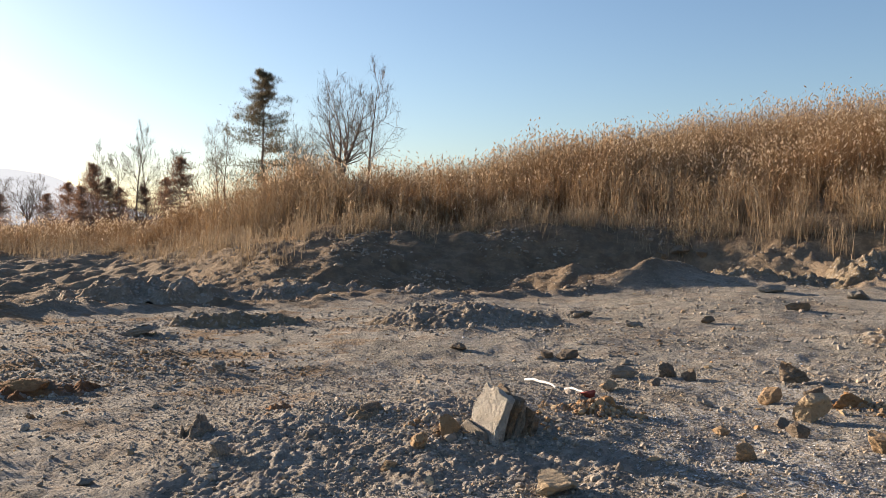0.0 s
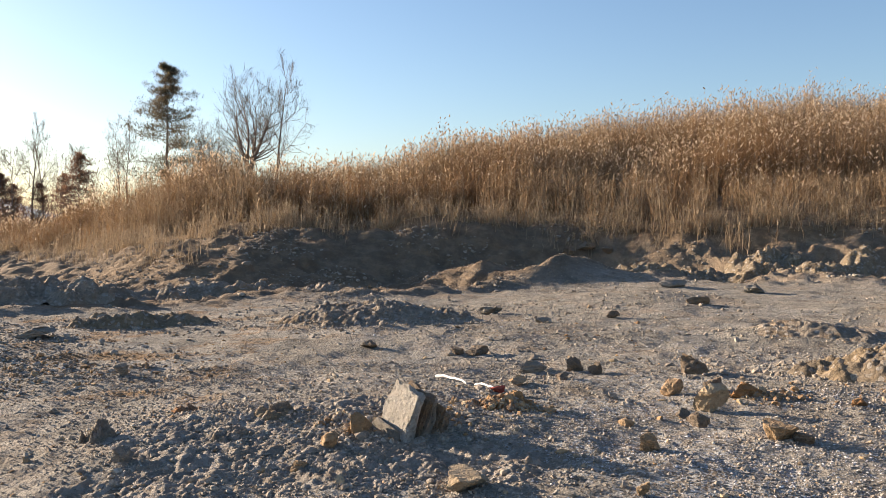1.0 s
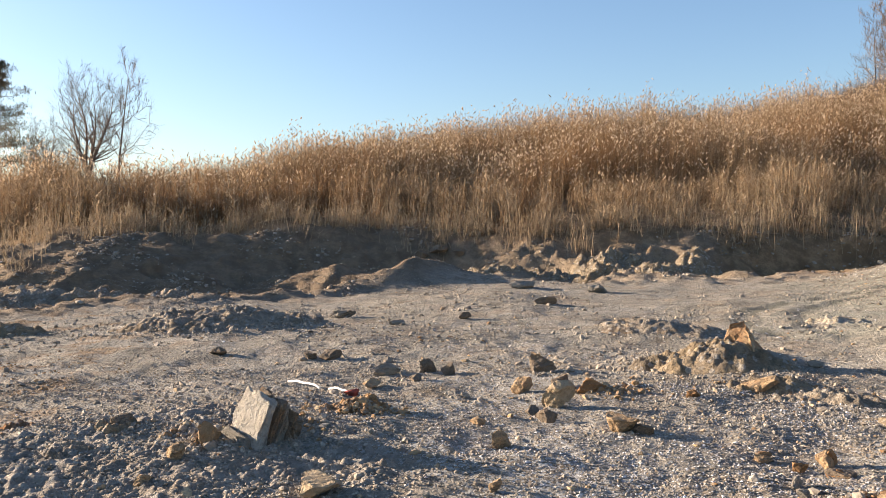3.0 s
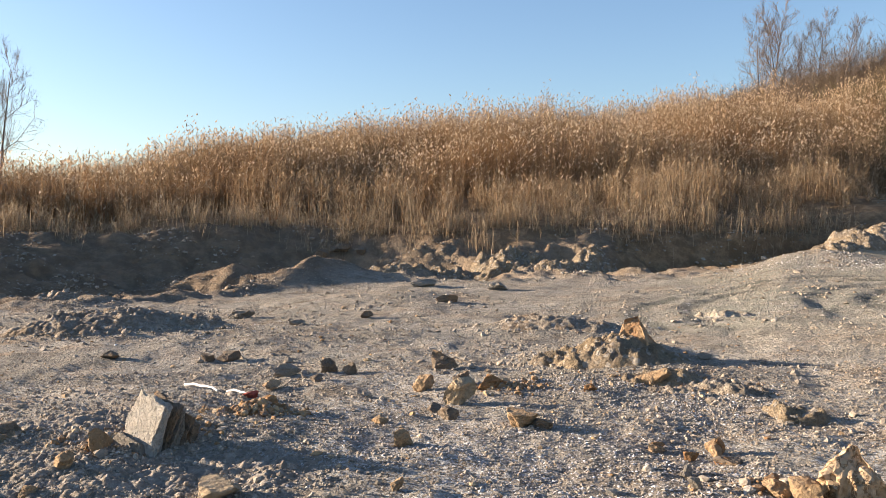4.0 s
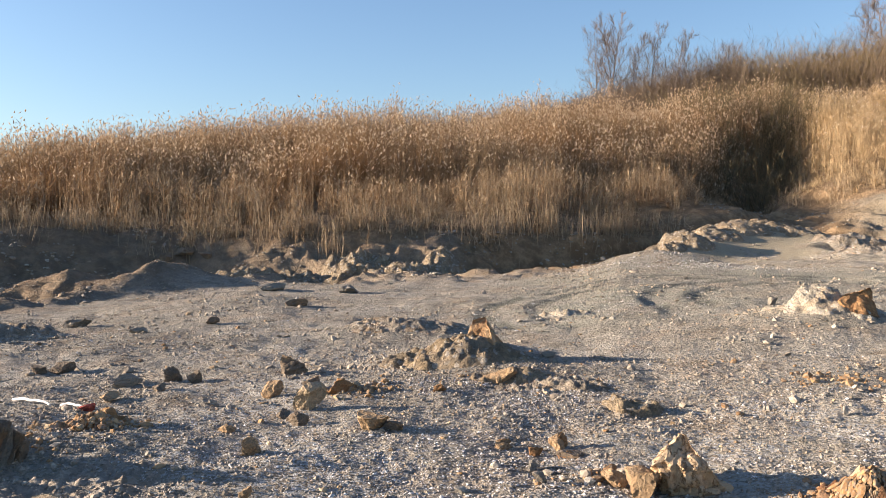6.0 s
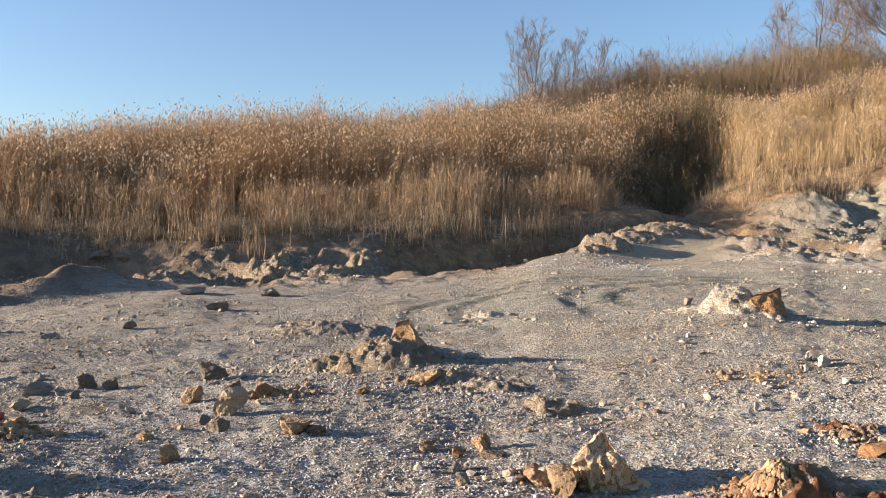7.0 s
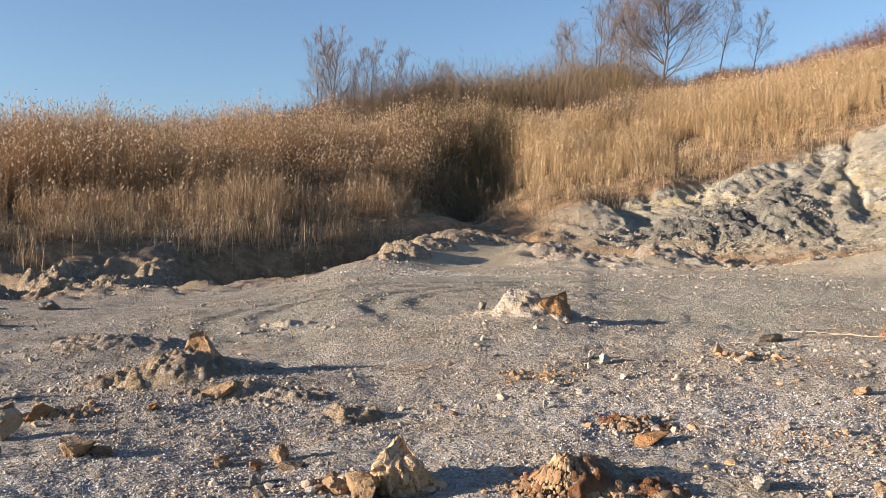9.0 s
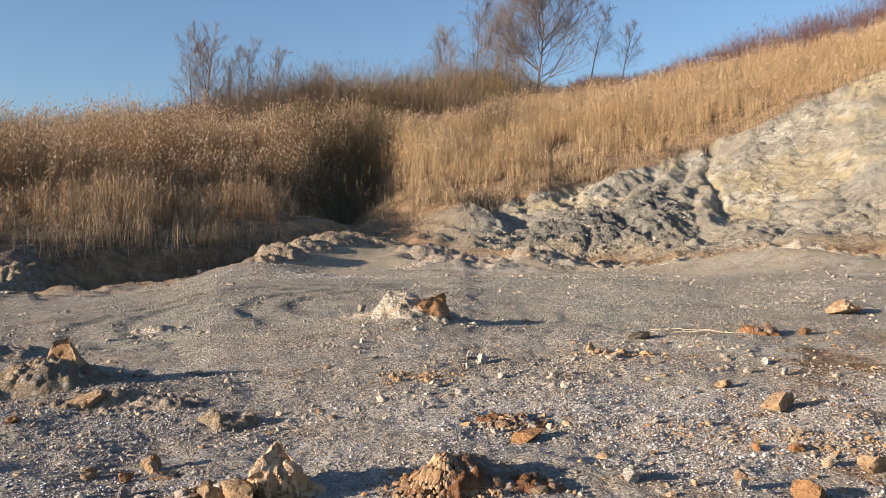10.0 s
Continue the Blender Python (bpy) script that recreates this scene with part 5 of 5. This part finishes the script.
def conifer(name, seed, tall, wide, label, ragged=0.35, shape=0.6, full=1.0, mat=None, bare=0.1):
    """A trunk with uneven boughs, each carrying loose clumps of needles."""
    rng = np.random.default_rng(seed)
    root = new(name)
    segs, boughs, at = [], [], []
    top = np.zeros(3)
    for k in range(12):
        nxt = np.array([rng.normal(0, 0.06), rng.normal(0, 0.06), tall * (k + 1) / 12])
        segs.append((top, nxt, tall * 0.014 * (1 - k / 12.5), tall * 0.014 * (1 - (k + 1) / 12.5), 0))
        top = nxt
    z = tall * bare
    while z < tall * 0.99:
        up = z / tall
        for _ in range(rng.integers(2, 5)):
            a = rng.uniform(0, 2 * np.pi)
            lobe = 1 + 0.15 * math.sin(a + 9 * up) + 0.1 * math.sin(2 * a - 14 * up)
            belly = min(1.0, 0.55 + 1.6 * (up - bare)) * (1 - up) ** shape
            reach = wide / 2 * belly * lobe * rng.uniform(1 - ragged, 1 + ragged) + 0.12
            rise = rng.uniform(-0.12, 0.3)
            p = np.array([0, 0, z])
            for s in range(4):
                q = p + np.array([math.cos(a), math.sin(a), rise - 0.12 + 0.1 * s]) * reach / 4 + rng.normal(0, 0.04, 3)
                boughs.append((p, q, 0.028 * (1 - s / 5), 0.028 * (1 - (s + 1) / 5), 1))
                if s > 0 or up > 0.6:
                    m = int(rng.integers(14, 44) * full)
                    at.append(q + rng.normal(0, 1, (m, 3)) * (0.07 + 0.13 * (1 - up) + 0.06 * reach) * np.array([1, 1, 0.6]))
                p = q
        z += tall * rng.uniform(0.009, 0.027)
    part("trunk", trunk_mesh(segs), root)
    part("bough_frame", wood_mesh("bough_frame", boughs, BARK, 3), root)["kind"] = "stuff"
    a = np.concatenate(at)
    v, f = slivers(a, a + rng.normal(0, 0.13, a.shape) + (0, 0, 0.06), rng.uniform(0.03, 0.06, len(a)), rng.uniform(0, 6.28, len(a)))
    part("foliage", mesh("foliage", v, f, mat or NEEDLE), root)["kind"] = "stuff"
    return tagged(root, label, "tree")


def stand(proto, bearing, d, scale=1.0, turn=0.0, first=False):
    x, y = polar(bearing, d)
    m = pose(x, y, height(x, y) - 0.15, 0, 0, turn)
    ob = proto if first else copy_thing(proto, m)
    ob.matrix_basis = m
    ob.scale = (scale, scale, scale)
    return ob


broad = bare_tree("bare_tree", 11, 10.9, 0.8, (2, 3, 3), "broad bare deciduous tree behind the reeds", crown=0.42, lift=0.1, wide=5.8, twig=0.024, per=2)
slim = bare_tree("slim_tree", 12, 11.2, 0.8, (2, 2, 1), "slender leaning bare tree behind the reeds", 0.05, 0.7, 0.25, lift=0.2, wide=3.2, twig=0.018, per=1)
ash = bare_tree("bare_tree", 13, 8.4, 0.75, (2, 2, 1), "upright bare tree on the brushy hilltop", 0.02, 0.7, 0.3, wide=4.4, lift=0.4, twig=0.022, per=1)
poplar = bare_tree("poplar", 14, 9.4, 0.62, (2, 2, 1), "tall thin leafless poplar on the hilltop", -0.02, 0.65, 0.25, lift=0.35, wide=2.9, twig=0.022, per=1)
spread_tree = bare_tree("spreading_tree", 15, 14.5, 0.6, (4, 3, 2), "large spreading tree with few brown leaves on the hilltop", 0.0, 0.6, 0.1, 3200, lift=1.6, wide=8.2, twig=0.03, per=2)
pine = conifer("pine_tree", 16, 11.0, 7.2, "dark ragged pine tree behind the reeds", 0.45, 0.7, 1.8, None, 0.12)
spruce = conifer("small_spruce", 17, 5.2, 5.0, "small russet-brown conifer in the distant row", 0.35, 0.8, 0.45, NEEDLE_BROWN, 0.05)
stand(broad, -6.6, 62, 0.95, 220, True), stand(slim, -5.0, 61, 1.0, 0, True), stand(pine, -11.6, 63, 1.0, 0, True)
stand(slim, -14.3, 70, 0.72, 120), stand(broad, -9.2, 68, 0.68, 200), stand(broad, -7.9, 70, 0.6, 90), stand(ash, -10.0, 66, 0.7, 10)
stand(slim, -14.0, 72, 0.75, 60), stand(slim, -19.4, 70, 0.78, 15), stand(slim, -21.5, 75, 0.7, 80), stand(ash, -18.0, 70, 0.8, 33), stand(ash, -20.4, 72, 0.8, 140), stand(slim, -18.7, 74, 0.72, 210)
stand(spruce, -16.7, 66, 1.05, 0, True)
for b, d, s, a in [(-22.5, 72, 0.85, 40), (-21.8, 74, 1.1, 80), (-20.9, 73, 0.85, 160), (-23.2, 80, 0.9, 200), (-24.4, 78, 0.75, 250), (-17.6, 74, 0.85, 300), (-18.9, 70, 0.72, 20), (-26.9, 76, 0.75, 70), (-20.3, 76, 0.8, 10)]:
    stand(spruce, b, d, s, a)
stand(broad, -25.4, 72, 0.48, 50), stand(ash, -27.2, 74, 0.6, 10), stand(slim, -24.9, 78, 0.5, 30)
stand(poplar, 42.9, 61, 0.86, 0, True)
for b, d, s, a in [(41.6, 61, 0.78, 50), (42.3, 62, 0.88, 100), (43.7, 63, 0.72, 150), (45.0, 61, 0.8, 200)]:
    stand(poplar, b, d, s, a)
stand(ash, 46.0, 60, 0.8, 0, True)
for b, d, s, a in [(50.9, 82, 0.7, 120), (49.9, 80, 0.65, 220), (57.0, 84, 0.95, 20), (59.8, 82, 1.25, 260), (60.8, 84, 1.15, 310), (61.7, 82, 1.3, 40), (69.2, 86, 0.85, 0), (58.6, 88, 1.15, 90), (86.5, 90, 0.9, 80)]:
    stand(ash, b, d, s, a)
stand(spread_tree, 63.9, 80, 1.0, 0, True), stand(ash, 67.3, 84, 0.9, 300)


# ---- brushwood on the upland, and shrubs by the gully ----
def thicket(name, count, az, dist, tall, mat, seed, label, stems=6, twigs=12, where=None):
    rng = np.random.default_rng(seed)
    b, d = rng.uniform(*az, count), np.sqrt(rng.uniform(dist[0] ** 2, dist[1] ** 2, count))
    if where is not None:
        b, d = where(rng, b, d)
    x, y = d * np.sin(np.radians(b)), d * np.cos(np.radians(b))
    z, n = land(x, y)[0], len(x)
    h = rng.uniform(*tall, n) * (1 + 0.3 * wave(x, y, 6, seed)) * (1 - 0.6 * (1 - step(b, 36, 46)) * step(b, 20, 30)) * (1 - 0.6 * (1 - step(b, 70, 80)) * step(b, 62, 66))
    base = np.repeat(np.c_[x, y, z - 0.1], stems, 0) + np.c_[rng.normal(0, 0.25, (n * stems, 2)), np.zeros(n * stems)]
    hh = np.repeat(h, stems) * rng.uniform(0.6, 1.1, n * stems)
    tip = base + np.c_[rng.normal(0, 0.3, (n * stems, 2)) * hh[:, None], hh]
    pieces = [(*ribbons(base, tip, np.c_[rng.normal(0, 0.08, (len(hh), 2)), 0 * hh], rng.uniform(0.012, 0.024, len(hh)), rng.uniform(0, 6.28, len(hh))), 0)]
    for _ in range(twigs):
        a = base + (tip - base) * rng.uniform(0.25, 0.95, (len(hh), 1))
        c = a + np.c_[rng.normal(0, 0.25, (len(hh), 2)), rng.uniform(0.0, 0.35, len(hh))] * hh[:, None] * 0.5
        pieces.append((*slivers(a, c, rng.uniform(0.016, 0.034, len(hh)), rng.uniform(0, 6.28, len(hh))), 0))
    v, f, ix = join(pieces)
    tagged(new(name, mesh(name, v, f, mat)), label, "shrubs", kind="stuff")


thicket("brushwood", 1700, (34, 61), (60, 96), (2.9, 4.9), BRUSH, 501, "grey-brown leafless brushwood on the hilltop")
thicket("brushwood", 1300, (35, 51), (58, 74), (2.5, 4.2), BRUSH, 511, "dense grey leafless brush behind the poplars", 6, 14)
thicket("olive_willows", 700, (49, 62), (62, 84), (2.8, 4.4), OLIVE, 502, "olive-yellow willow shrubs on the hilltop")
thicket("brushwood", 600, (58, 69), (70, 82), (2.2, 4.2), BRUSH, 512, "dark leafless brush round the spreading trees")
thicket("dry_undergrowth", 1200, (44, 62), (52, 70), (1.2, 2.4), BRUSH, 503, "dry brown undergrowth above the gully")
thicket("russet_bush", 60, (38.0, 39.8), (60, 63), (1.8, 2.6), REDTWIG, 504, "russet bush at the reeds' top edge", 6, 14)
thicket("russet_thicket", 1100, (66, 100), (70, 84), (2.4, 3.6), REDTWIG, 505, "dark red thicket along the ridge", 6, 14)
thicket("gully_shrubs", 260, (48.5, 53), (38, 60), (1.0, 2.2), DULL_GREEN, 506, "dark dull shrubs along the gully", 6, 14)
thicket("gully_shrubs", 420, (45.5, 55.0), (48, 62), (1.2, 2.8), DULL_GREEN, 508, "brown-green leafless shrubs at the gully's head", 6, 14)
thicket("low_brush", 350, (-32, -12), (66, 95), (1.2, 2.6), BRUSH, 507, "low bare brush below the distant trees")


# ---- far hill ----
def far_hill():
    az = np.linspace(-48, -14, 90)
    hgt = 95 * np.exp(-((az + 26) / 6.0) ** 2) + 45 * np.exp(-((az + 37) / 7.0) ** 2) + 3 * np.array([wave(np.array([a]), np.array([0.0]), 1.5, 70)[0] for a in az])
    v = []
    for d, k in ((1450, 0.0), (1560, 0.75), (1650, 1.0), (1800, 0.0)):
        for a, h in zip(az, hgt):
            x, y = polar(a, d)
            v.append((x, y, h * k - 3))
    n = len(az)
    f = [(i * n + j, i * n + j + 1, (i + 1) * n + j + 1, (i + 1) * n + j) for i in range(3) for j in range(n - 1)]
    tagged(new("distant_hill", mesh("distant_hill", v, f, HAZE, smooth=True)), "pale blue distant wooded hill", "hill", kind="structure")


far_hill()
